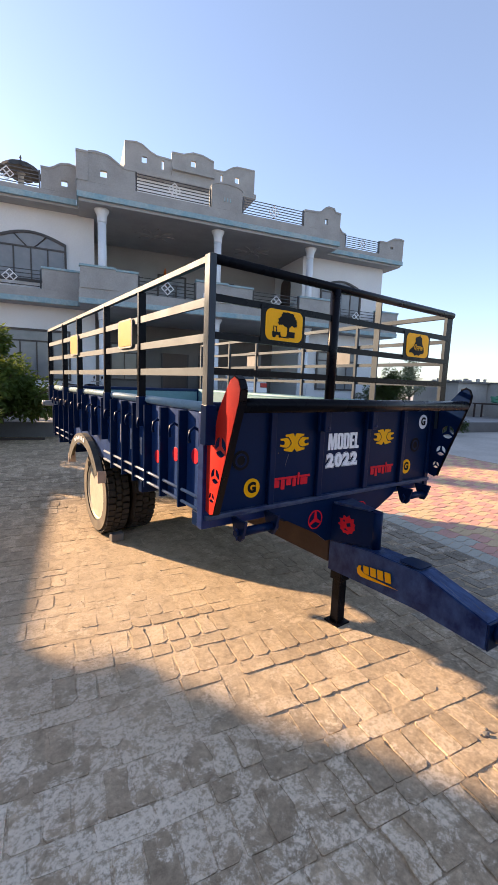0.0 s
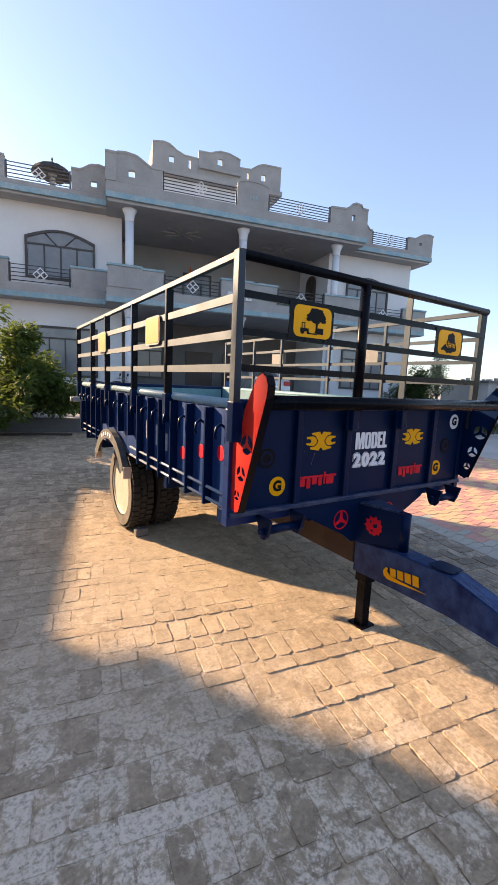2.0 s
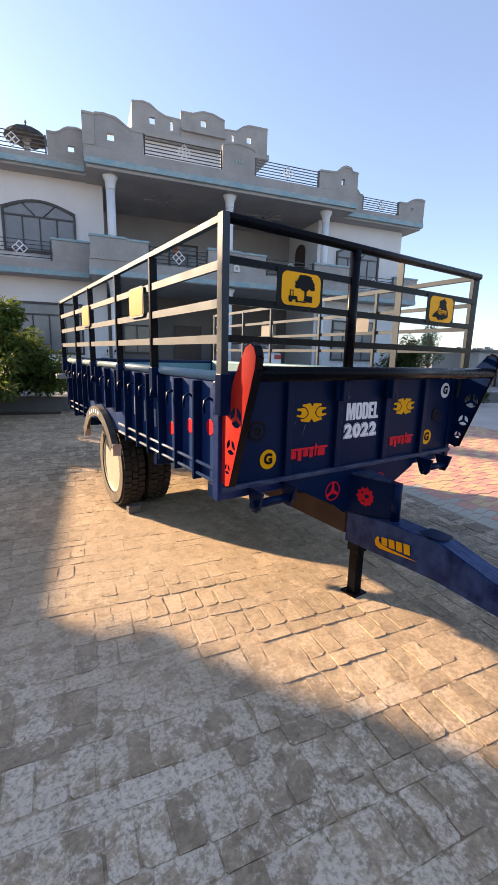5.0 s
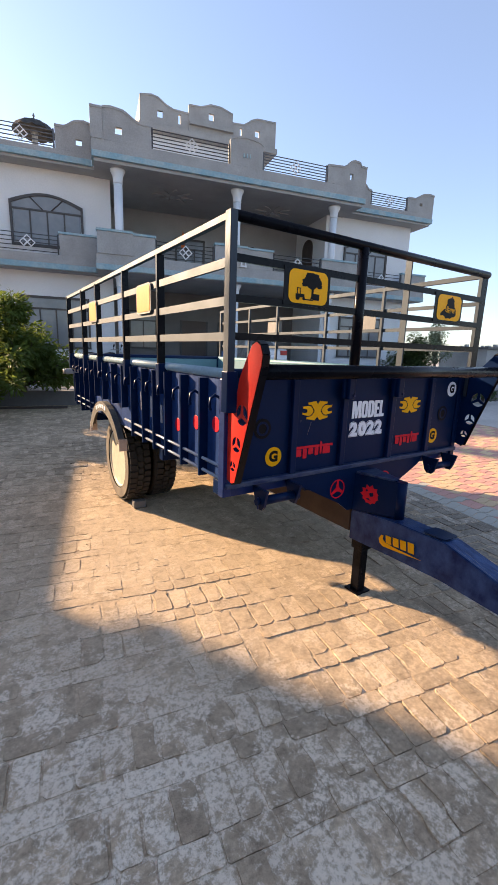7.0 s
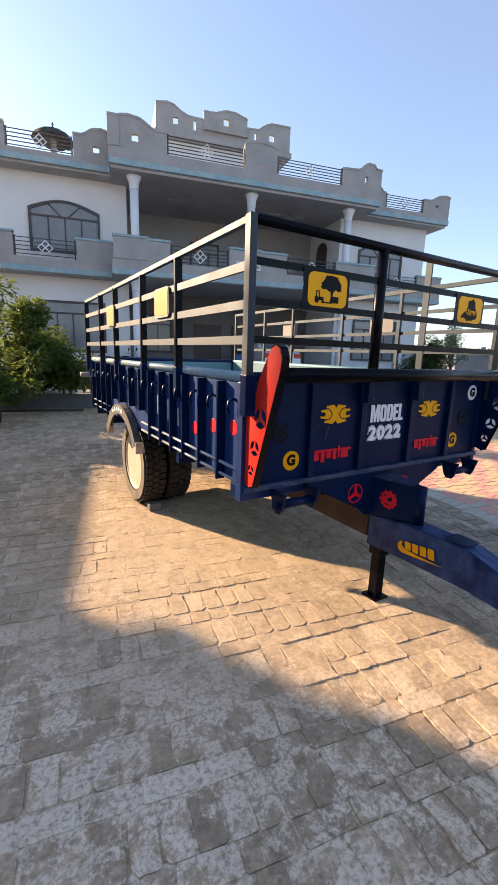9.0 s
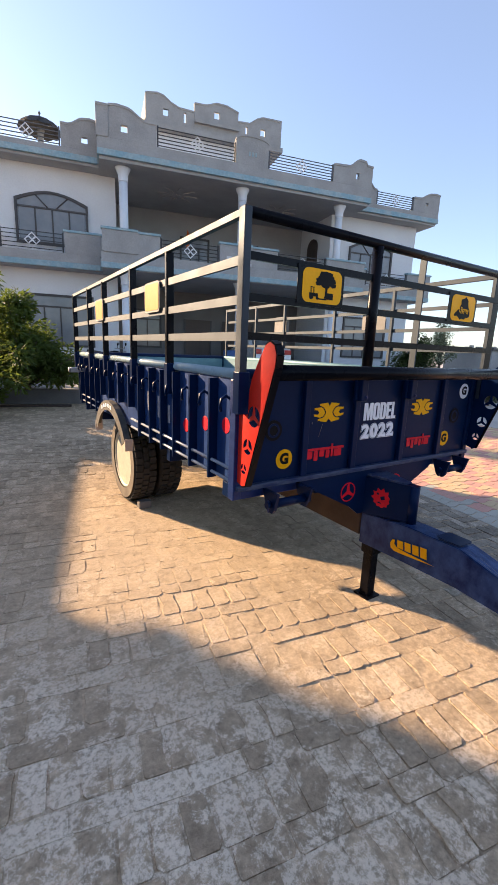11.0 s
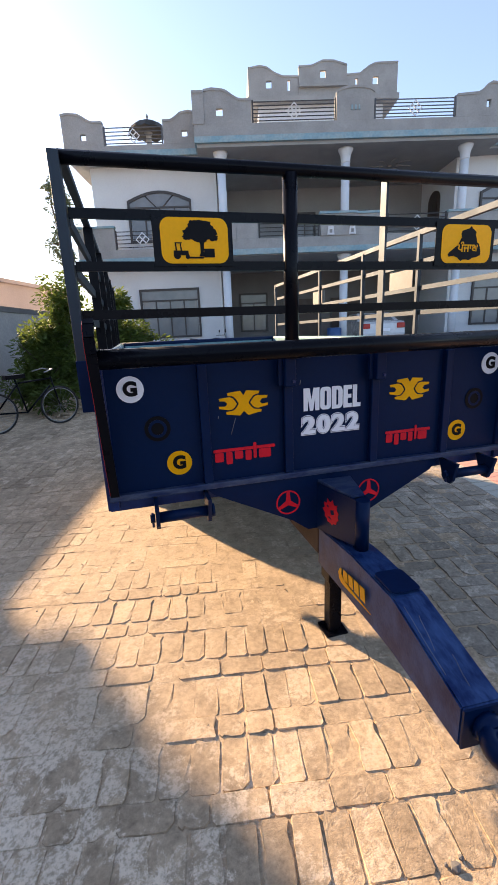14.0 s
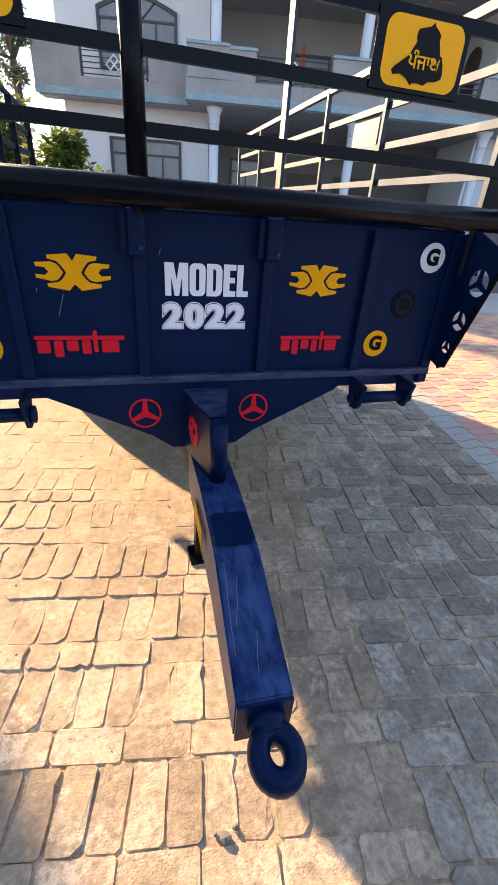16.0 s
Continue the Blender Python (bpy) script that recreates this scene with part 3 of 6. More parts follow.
# balcony parapets
B0 = 4.36
parapet([[(-8.0, B0), (-3.364, B0), (-3.364, 4.66), (-8.0, 4.66)]], -0.9)
parapet([[(-3.35, B0), (7.3, B0), (7.3, 4.7), (-3.35, 4.7)]], 0.0)
parapet([[(7.304, B0), (11.66, B0), (11.66, 4.66), (7.304, 4.66)]], -0.9)
for x0, x1, top, d, base in ((-8.0, -6.6, 5.40, -0.9, 4.664), (-4.55, -3.3, 5.36, -0.9, 4.664), (-3.3, -2.1, 5.42, 0.04, 4.704), (-2.096, -1.33, 5.38, 0.0, 4.704), (0.9, 2.2, 5.40, 0.04, 4.704), (2.204, 3.28, 5.38, 0.0, 4.704),
                             (5.48, 7.3, 5.32, 0.02, 4.704), (7.304, 8.0, 5.3, -0.9, 4.664), (10.3, 11.66, 5.32, -0.9, 4.664)):
    parapet([[(x0, base), (x1, base), (x1, top), (x0, top)]], d)
    hpart("blue_coping", [(x0 - 0.03, x1 + 0.03 if x1 not in (-2.1, 2.2) else x1, -d - 0.04, -d + 0.2, top + 0.002, top + 0.08)], BLUE_TRIM, bevel=0.01)
railing(-6.58, -4.58, 4.68, 5.3, -0.95)
railing(-1.3, 0.87, 4.72, 5.32, -0.05)
railing(3.3, 5.45, 4.72, 5.34, -0.05)
railing(8.03, 10.27, 4.68, 5.28, -0.95)

for s in (1.26, 2.03):
    w = parapet([[(s - 0.13, 4.72), (s + 0.13, 4.72), (s + 0.09, 5.0), (s - 0.09, 5.0)], square(s, 4.84, 0.10, 0.12)], 0.075, 0.02, IRON_WHITE, "emblem")

# columns on both floors
for s in (-2.52, 1.9, 6.2):
    for z0, z1 in ((0.62, 4.148), (4.33, 7.578)):
        col = part("column", lathe(bm_new(), [(0.15, z0), (0.15, z1 - 0.45)], pose(s, 0.55, 0), 20), COLUMN, house, local=True)
        part("capital", lathe(bm_new(), [(0.152, z1 - 0.448), (0.175, z1 - 0.42), (0.16, z1 - 0.38), (0.18, z1 - 0.2), (0.25, z1 - 0.06), (0.26, z1)], pose(s, 0.55, 0), 20), COLUMN, col, local=True)


def window(x0, x1, z0, z1, y, panes=4, arched=0.0, transom=True):
    """A framed window set in the wall plane y, its top bowed by arched."""
    n = 12
    top = [(x0 + (x1 - x0) * k / n, z1 + arched * math.sin(math.pi * k / n)) for k in range(n + 1)]
    inner = [(x0 + 0.08 + (x1 - x0 - 0.16) * k / n, z1 - 0.08 + arched * math.sin(math.pi * k / n)) for k in range(n + 1)]
    w = part("window", cut([[(x0, z0), (x1, z0)] + top[::-1], [(x0 + 0.08, z0 + 0.08), (x1 - 0.08, z0 + 0.08)] + inner[::-1]], 0.05, pose(0, y - 0.03, 0, 90, 0, 0)), WINFRAME, house, local=True)
    zt = z1 - (0.25 if arched else 0.45)
    for k in range(panes):
        a, b = x0 + 0.08 + (x1 - x0 - 0.16) * k / panes, x0 + 0.08 + (x1 - x0 - 0.16) * (k + 1) / panes
        hpart("pane", [(a + 0.02, b - 0.02, y - 0.03, y - 0.015, z0 + 0.08, zt - 0.025)], GLASS_DARK, w)
        if k:
            hpart("mullion", [(a - 0.025, a + 0.025, y - 0.06, y - 0.004, z0 + 0.08, zt)], WINFRAME, w)
    hpart("transom", [(x0 + 0.08, x1 - 0.08, y - 0.064, y - 0.004, zt - 0.03, zt + 0.03)], WINFRAME, w)
    up = [(x, max(z, zt + 0.032)) for x, z in inner]
    part("fanlight", cut([[(x0 + 0.08, zt + 0.03), (x1 - 0.08, zt + 0.03)] + up[::-1]], 0.006, pose(0, y - 0.022, 0, 90, 0, 0)), GLASS_DARK, w, local=True)
    if arched:
        c = (x0 + x1) / 2
        for q in (-0.55, 0.55):
            b = bm_new()
            tube(b, [(c + q * 0.2, y - 0.04, zt), (c + q, y - 0.04, z1 - 0.06 + arched * 0.75)], 0.022, 6)
            part("glazing_bar", b, WINFRAME, w, local=True)
    return w


window(-6.15, -3.74, 5.0, 6.46, 1.6, panes=4, arched=0.32)
window(7.45, 9.82, 5.0, 6.38, 1.6, panes=4, arched=0.34)
window(-6.04, -3.66, 1.4, 3.3, 1.6, panes=4)
window(7.45, 9.86, 1.4, 3.3, 1.6, panes=4)
window(-2.0, -0.68, 1.5, 3.25, 4.6, panes=2)
window(0.2, 1.6, 5.1, 6.6, 4.6, panes=3)


def door(x0, x1, z0, z1, y, arched=0.0):
    n = 10
    top = [(x0 + (x1 - x0) * k / n, z1 + arched * math.sin(math.pi * k / n)) for k in range(n + 1)]
    d = part("door", cut([[(x0, z0), (x1, z0)] + top[::-1]], 0.03, pose(0, y - 0.032, 0, 90, 0, 0)), DOOR_WOOD, house, local=True)
    for a in (x0 - 0.08, x1 + 0.004):
        hpart("jamb", [(a, a + 0.076, y - 0.08, y - 0.003, z0, z1)], WINFRAME, d)
    hpart("panel", [(x0 + 0.1, x1 - 0.1, y - 0.075, y - 0.064, z0 + 0.15, z0 + 0.9)], DOOR_WOOD, d)
    hpart("panel", [(x0 + 0.1, x1 - 0.1, y - 0.075, y - 0.064, z0 + 1.05, z1 - 0.1)], DOOR_WOOD, d)
    return d


leaf_door = part("door", cut([[(-3.75, 4.45), (-2.75, 4.45), (-2.75, 6.5)] + [(-3.25 + 0.5 * math.cos(math.pi * k / 12), 6.5 + 0.4 * math.sin(math.pi * k / 12)) for k in range(1, 12)] + [(-3.75, 6.5)]], 0.03, pose(6.42, 0, 0, 90, 0, -90)), DOOR_WOOD, house, "dark arched wooden door", local=True)
for a in (2.9, 3.27):
    hpart("panel", [(6.372, 6.386, a, a + 0.32, 4.6, 6.4)], DOOR_WOOD, leaf_door)
door(2.4, 3.9, 0.62, 2.9, 4.6)
door(0.5, 1.7, 0.62, 2.9, 4.6)
door(2.9, 4.0, 4.45, 6.6, 4.6)

# plaster roses under the porch ceiling
for s_at in (-0.3, 4.1):
    rose = hpart("ceiling_rose", [(s_at - 0.08, s_at + 0.08, 2.22, 2.38, 7.54, 7.578)], CEIL)
    for k in range(8):
        b = bm_new()
        slab(b, ring_loop(0.55, 0, 0.30, 14, 0.10), 7.545, 7.578, pose(s_at, 2.3, 0, 0, 0, 45 * k))
        part("petal", b, CEIL, rose, local=True)

# stair tower on the roof
hpart("stair_tower", [(-0.7, 5.1, 6.3, 10.5, 7.9, 11.5)], WALL_WHITE)
hpart("tower_slab", [(-1.2, 5.7, 5.9, 10.9, 11.5, 11.72)], WALL_GREY)
low, high = 12.42, 12.86
pier(-1.14, 1.12, 11.724, [(-1.14, 12.78), (-0.6, 12.86), (-0.3, 12.8), (0.05, 12.58), (0.4, 12.45), (1.12, 12.43)], -6.0, ((-0.22, 12.2, 0.26, 0.3), (0.68, 12.15, 0.12, 0.42)))
pier(1.124, 3.3, 11.724, [(1.124, 12.78), (1.7, 12.8), (2.2, 12.98), (2.7, 12.97), (3.3, 12.8)], -5.96, (2.22, 12.52, 0.26, 0.3))
pier(3.304, 5.62, 11.724, [(3.304, 12.45), (3.9, 12.48), (4.3, 12.75), (4.6, 12.86), (5.62, 12.88)], -6.0, ((4.62, 12.25, 0.26, 0.3), (3.75, 12.15, 0.12, 0.42)))
hpart("parapet", [(-1.14, -0.98, 6.166, 10.8, 11.724, 12.8)], WALL_GREY)
hpart("parapet", [(5.46, 5.62, 6.166, 10.8, 11.724, 12.8)], WALL_GREY)
hpart("ledge", [(1.13, 3.3, 5.8, 5.95, 12.0, 12.12)], WALL_GREY)

# dark domed canopy on a stem on the roof
canopy = thing("roof_canopy", "dark umbrella-shaped canopy with a finial on the roof", "canopy", HOUSE @ pose(-5.27, 2.6, 7.74))
bm = bm_new()
lathe(bm, [(0.12, 0), (0.10, 1.25), (0.16, 1.34)], Matrix(), 12)
part("stem", bm, WALL_GREY, canopy, local=True)
bm = bm_new()
ribs_n, turns = 12, 48
dome = []
for r, z in ((0.05, 1.73), (0.27, 1.69), (0.50, 1.58), (0.66, 1.44), (0.745, 1.31)):
    dome.append([bm.verts.new((r * math.cos(2 * math.pi * k / turns), r * math.sin(2 * math.pi * k / turns), z - (0.05 * abs(math.sin(ribs_n / 2 * 2 * math.pi * k / turns)) - 0.05) * (r / 0.745) ** 3)) for k in range(turns)])
for p, q in zip(dome, dome[1:]):
    for k in range(turns):
        bm.faces.new((p[k], p[(k + 1) % turns], q[(k + 1) % turns], q[k])).smooth = True
bm.faces.new(dome[0])
bmesh.ops.solidify(bm, geom=bm.faces[:], thickness=0.03)
part("dome", bm, CANOPY, canopy, local=True)
bm = bm_new()
lathe(bm, [(0.03, 1.71), (0.05, 1.78), (0.02, 1.83), (0.045, 1.88), (0.005, 1.98)], Matrix(), 10)
part("finial", bm, CANOPY, canopy, local=True)

# ---- the trailer ----
trailer = thing("farm_trailer", "navy blue steel farm trailer with black stake rails and stickers", "trailer", pose(2.22, 3.8, 0))
XL, XR, YF, YB, ZT = 1.19, 3.225, 2.0, 5.70, 1.40
XP = XR - 0.04                                   # the front panel ends short of the stakes


def tpart(name, boxes, material, parent=None, label="", bevel=0.0):
    b = bm_new()
    for q in boxes:
        box(b, *q, bevel=bevel)
    return part(name, b, material, parent or trailer, label)


# tub
tpart("floor_panel", [(XL + 0.074, XR - 0.074, YF + 0.038, YB - 0.034, 0.905, 0.925)], TEAL)
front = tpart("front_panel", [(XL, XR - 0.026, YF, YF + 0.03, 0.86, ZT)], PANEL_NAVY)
rear = tpart("tailgate", [(XL, XR, YB - 0.03, YB, 0.86, ZT)], NAVY)
side_l = tpart("side_panel", [(XL + 0.038, XL + 0.053, YF + 0.032, YB - 0.032, 0.86, ZT)], NAVY_SUN_LIFT)
side_r = tpart("side_panel", [(XR - 0.053, XR - 0.038, YF + 0.032, YB - 0.032, 0.86, ZT)], NAVY_SUN_LIFT)
tpart("lining", [(XL + 0.055, XL + 0.059, YF + 0.04, YB - 0.04, 0.892, ZT - 0.002)], TEAL, side_l)
tpart("lining", [(XR - 0.059, XR - 0.055, YF + 0.04, YB - 0.04, 0.892, ZT - 0.002)], TEAL, side_r)
tpart("lining", [(XL + 0.08, XR - 0.08, YF + 0.032, YF + 0.036, 0.892, ZT - 0.002)], TEAL, front)
tpart("lining", [(XL + 0.08, XR - 0.08, YB - 0.036, YB - 0.032, 0.892, ZT - 0.002)], TEAL, rear)
# rim tubes
part("front_rim", tube(bm_new(), [(XL + 0.02, YF + 0.012, 1.415), (XP, YF + 0.012, 1.415)], 0.024, 12), NAVY, trailer)
part("front_pipe", tube(bm_new(), [(XL + 0.02, 1.757, 1.437), (XR - 0.025, 1.757, 1.437)], 0.034, 16), BLACK, trailer, "thick black pipe between the ear plates")
for x in (XL + 0.036, XR - 0.036):
    part("side_rim", tube(bm_new(), [(x, YF + 0.03, 1.412), (x, YB, 1.412)], 0.025, 12), RIM_TEAL if x < 2 else TEAL, trailer)
part("rear_rim", tube(bm_new(), [(XL, YB, 1.41), (XR, YB, 1.41)], 0.03, 12), NAVY, trailer)
# front ribs, ledge, boxes under the rim
for x in (1.61, 1.985, 2.417, 2.818):
    tpart("front_rib", [(x - 0.02, x + 0.02, YF - 0.03, YF - 0.002, 0.872, 1.385)], NAVY, front, bevel=0.004)
tpart("front_ledge", [(XL, XP, YF - 0.034, YF - 0.003, 0.845, 0.872)], RUBBED, front, "rubbed navy ledge", bevel=0.004)
for x in (1.98, 2.415):
    b = tpart("latch_box", [(x - 0.026, x + 0.026, YF - 0.075, YF - 0.034, 1.272, 1.40)], NAVY, front, bevel=0.006)
    tpart("flange", [(x - 0.046, x - 0.028, YF - 0.05, YF - 0.034, 1.278, 1.395)], NAVY, b)
    part("bolt", tube(bm_new(), [(x + 0.012, YF - 0.083, 1.295), (x + 0.012, YF - 0.074, 1.295)], 0.007, 8), NAVY_WORN, b)
tpart("corner_post", [(XL - 0.012, XL + 0.035, YF - 0.015, YF + 0.04, 0.80, 1.39)], NAVY_WORN, front, bevel=0.004)
tpart("corner_post", [(XR - 0.072, XR - 0.027, YF - 0.015, YF + 0.04, 0.80, 1.39)], NAVY, front, bevel=0.004)
# left side ribs, lower bars, rope hooks
ribs = [2.258, 2.504, 2.75, 2.963, 3.18, 3.43, 3.67, 3.96, 4.28, 4.58, 4.82, 5.06, 5.30, 5.54]
hooks = [2.09, 2.322, 2.552, 2.80, 3.022, 3.254, 3.50, 3.756, 4.017, 4.31, 4.60, 4.84, 5.08, 5.32, 5.50]
for side, sx in ((side_l, 1), (side_r, -1)):
    x0 = XL + 0.038 if sx > 0 else XR - 0.038
    for y in ribs:
        low = 0.845 if not 3.6 < y < 4.8 else 1.04
        tpart("side_rib", [tuple(sorted((x0 - sx * 0.051, x0 - sx * 0.001))) + (y - 0.008, y + 0.008, low, 1.38)], NAVY, side)
    for z in (0.945, 0.88):
        for y0, y1 in ((2.045, 3.66), (4.78, 5.58)):
            part("lower_bar", tube(bm_new(), [(x0 - sx * 0.030, y0, z), (x0 - sx * 0.030, y1, z)], 0.009, 10), BAR_GLINT, side)
    for yy in hooks:
        pts = [(x0 - sx * 0.004, yy, 1.25), (x0 - sx * 0.02, yy, 1.29), (x0 - sx * 0.045, yy, 1.305), (x0 - sx * 0.07, yy, 1.29), (x0 - sx * 0.075, yy, 1.25), (x0 - sx * 0.07, yy, 1.23)]
        part("rope_hook", tube(bm_new(), pts, 0.008, 7), NAVY, side)
for y, z in ((2.157, 1.143), (2.391, 1.117), (2.649, 1.062)):
    part("reflector", lathe(bm_new(), [(0.042, 0), (0.042, 0.001), (0.039, 0.0015)], sideways(XL + 0.037, y, z), 18), RED_STICKER, side_l, "round red reflector sticker")

# silvery streaks: light reflected by the glossy panel, painted on as pale patches
for y, z0, z1 in ((2.925, 1.03, 1.15), (3.115, 1.04, 1.19), (3.325, 1.06, 1.20), (4.0, 1.10, 1.27), (4.30, 1.10, 1.30)):
    tpart("reflective_strip", [(XL + 0.0345, XL + 0.0365, y - 0.018, y + 0.018, z0, z1)], STREAK, side_l, "pale streak painted in for reflected light")

# chassis under the tub
for x in (1.86, 2.58):
    tpart("chassis_beam", [(x - 0.04, x + 0.04, 2.1, 5.5, 0.70, 0.858)], NAVY)
for y in (2.12, 2.9, 4.7, 5.45):
    tpart("cross_member", [(XL + 0.02, XR - 0.02, y - 0.03, y + 0.03, 0.775, 0.856)], NAVY, bevel=0.004)
tpart("bottom_frame", [(XL - 0.005, XP + 0.005, YF + 0.002, YF + 0.05, 0.79, 0.833)], NAVY_WORN, bevel=0.004)
# front gusset plate below the tub
part("gusset_plate", cut([[(1.60, 0.84), (1.63, 0.81), (2.0, 0.625), (2.08, 0.565), (2.33, 0.565), (2.41, 0.62), (2.75, 0.785), (2.80, 0.84)]], 0.006, facing(0, YF - 0.012, 0)), NAVY, trailer)
# tipping pins on their brackets
for x0, x1 in ((1.366, 1.60), (2.82, 3.065)):
    pin = part("tipping_pin", tube(bm_new(), [(x0 + 0.004, 1.93, 0.765), (x1 - 0.004, 1.93, 0.765)], 0.024, 14), NAVY, trailer)
    for x, lean in ((x0, 0.0), (x1 - 0.016, 0.02)):
        hanger = slab(bm_new(), [(-0.036, 0.742), (-0.018, 0.722), (0.018, 0.722), (0.036, 0.742 + lean), (0.058, 0.835), (-0.07, 0.835)], 0, 0.016, sideways(x + 0.016, 1.93, 0))
        part("bracket", hanger, NAVY, pin)
    part("split_pin", tube(bm_new(), [(x0 - 0.012, 1.93, 0.79), (x0 - 0.012, 1.925, 0.728)], 0.005, 6), NAVY_WORN, pin)
    part("end_cap", tube(bm_new(), [(x0 - 0.022, 1.93, 0.765), (x0 - 0.002, 1.93, 0.765)], 0.018, 10), NAVY, pin)
    part("end_cap", tube(bm_new(), [(x1 + 0.002, 1.93, 0.765), (x1 + 0.016, 1.93, 0.765)], 0.03, 10), NAVY, pin)

# drawbar: straight boxed root, tapering boxed nose, eye, gusset, stand
M_BAR = pose(2.215, 2.0, 0, 0, 0, -3.2)


def prism(stations):
    """A boxed beam through stations of (y, half width, bottom, top) in the drawbar's own frame."""
    b = bm_new()
    rings = [[b.verts.new(M_BAR @ Vector(v)) for v in ((-h, y, lo), (h, y, lo), (h, y, hi), (-h, y, hi))] for y, h, lo, hi in stations]
    for p, q in zip(rings, rings[1:]):
        for k in range(4):
            b.faces.new((p[k], p[(k + 1) % 4], q[(k + 1) % 4], q[k]))
    b.faces.new(rings[0])
    b.faces.new(rings[-1])
    bmesh.ops.bevel(b, geom=list(b.edges), offset=0.005, segments=2, affect="EDGES")
    return b


bar = part("drawbar", prism([(0.0, 0.072, 0.355, 0.555), (-0.35, 0.066, 0.375, 0.595), (-0.66, 0.063, 0.39, 0.602), (-1.02, 0.0645, 0.375, 0.507)]), BAR_PAINT, trailer)
tpart("rear_beam", [(2.145, 2.285, 2.012, 3.7, 0.40, 0.60)], RUST, bar, "bare brown primed beam", bevel=0.006)
part("cap_plate", slab(bm_new(), round_rect(-0.058, 0.056, -0.664, -0.527, 0.02), 0.6025, 0.6055, M_BAR @ pose(0, 0, 0, -0.8, 0, 0)), NAVY, bar)
part("nose_plate", slab(bm_new(), [(-0.063, -1.028), (0.063, -1.028), (0.063, -1.021), (-0.063, -1.021)], 0.377, 0.504, M_BAR), NAVY, bar)
M_WEB = M_BAR @ pose(-0.088, 0, 0, 90, 0, -78)
part("web_plate", slab(bm_new(), [(0.0, 0.56), (0.315, 0.60), (0.315, 0.815), (0.0, 0.80)], -0.005, 0.005, M_WEB), NAVY, bar)
part("web_plate", slab(bm_new(), [(0.0, 0.56), (0.305, 0.60), (0.305, 0.815), (0.0, 0.80)], -0.005, 0.005, M_BAR @ pose(0.072, 0, 0, 90, 0, -99)), NAVY, bar)
part("top_plate", slab(bm_new(), [(-0.09, -0.035), (0.075, -0.035), (0.032, -0.262), (-0.03, -0.262)], 0.808, 0.82, M_BAR), RUBBED, bar, "top plate rubbed to grey")
part("upright_tube", tube(bm_new(), [M_BAR @ Vector((0.0, -0.312, 0.592)), M_BAR @ Vector((0.0, -0.312, 0.815))], 0.030, 14), NAVY, bar)
for x0, y0, x1, y1, sway in ((-0.042, -0.70, -0.050, -0.93, 0.001), (-0.012, -0.74, -0.034, -0.86, -0.001), (0.010, -0.88, -0.004, -0.97, 0.001)):
    line = []
    for k in range(7):
        y = y0 + (y1 - y0) * k / 6
        top = 0.602 - 0.264 * max(0.0, -0.66 - y) if y < -0.66 else 0.595 + 0.0226 * (-0.35 - y)
        line.append(M_BAR @ Vector((x0 + (x1 - x0) * k / 6 + sway * math.sin(k * 1.3), y, top)))
    part("scratch", tube(bm_new(), line, 0.0007, 5), PLATE_BACK, bar, "pale scratch in the paint")
# hitch eye: a forged ring, thick and slightly drawn out
eye_bm = bm_new()
ring_pts = []
for k in range(24):
    a = 2 * math.pi * k / 24
    ring_pts.append(M_BAR @ Vector((0.008 + 0.037 * math.cos(a), -1.102 + 0.046 * math.sin(a), 0.448)))
tube(eye_bm, ring_pts, 0.0245, 14, close=True)
for v in eye_bm.verts:
    v.co.z = 0.448 + (v.co.z - 0.448) * 1.4
hitch = part("hitch_eye", eye_bm, NAVY, bar, "thick rounded towing eye")
part("shank", tube(bm_new(), [M_BAR @ Vector((0.004, -1.03, 0.446)), M_BAR @ Vector((0.006, -1.045, 0.447)), M_BAR @ Vector((0.008, -1.07, 0.448))], 0.046, 14, r2=0.038), NAVY, bar)
# prop stand
stand = tpart("prop_stand", [(2.16, 2.225, 1.905, 1.97, 0.012, 0.40)], BLACK, bevel=0.004)
tpart("foot_plate", [(2.135, 2.25, 1.88, 1.995, 0.0, 0.012)], BLACK, stand)
tpart("sleeve", [(2.148, 2.237, 1.893, 1.982, 0.30, 0.372)], BLACK, stand, bevel=0.004)

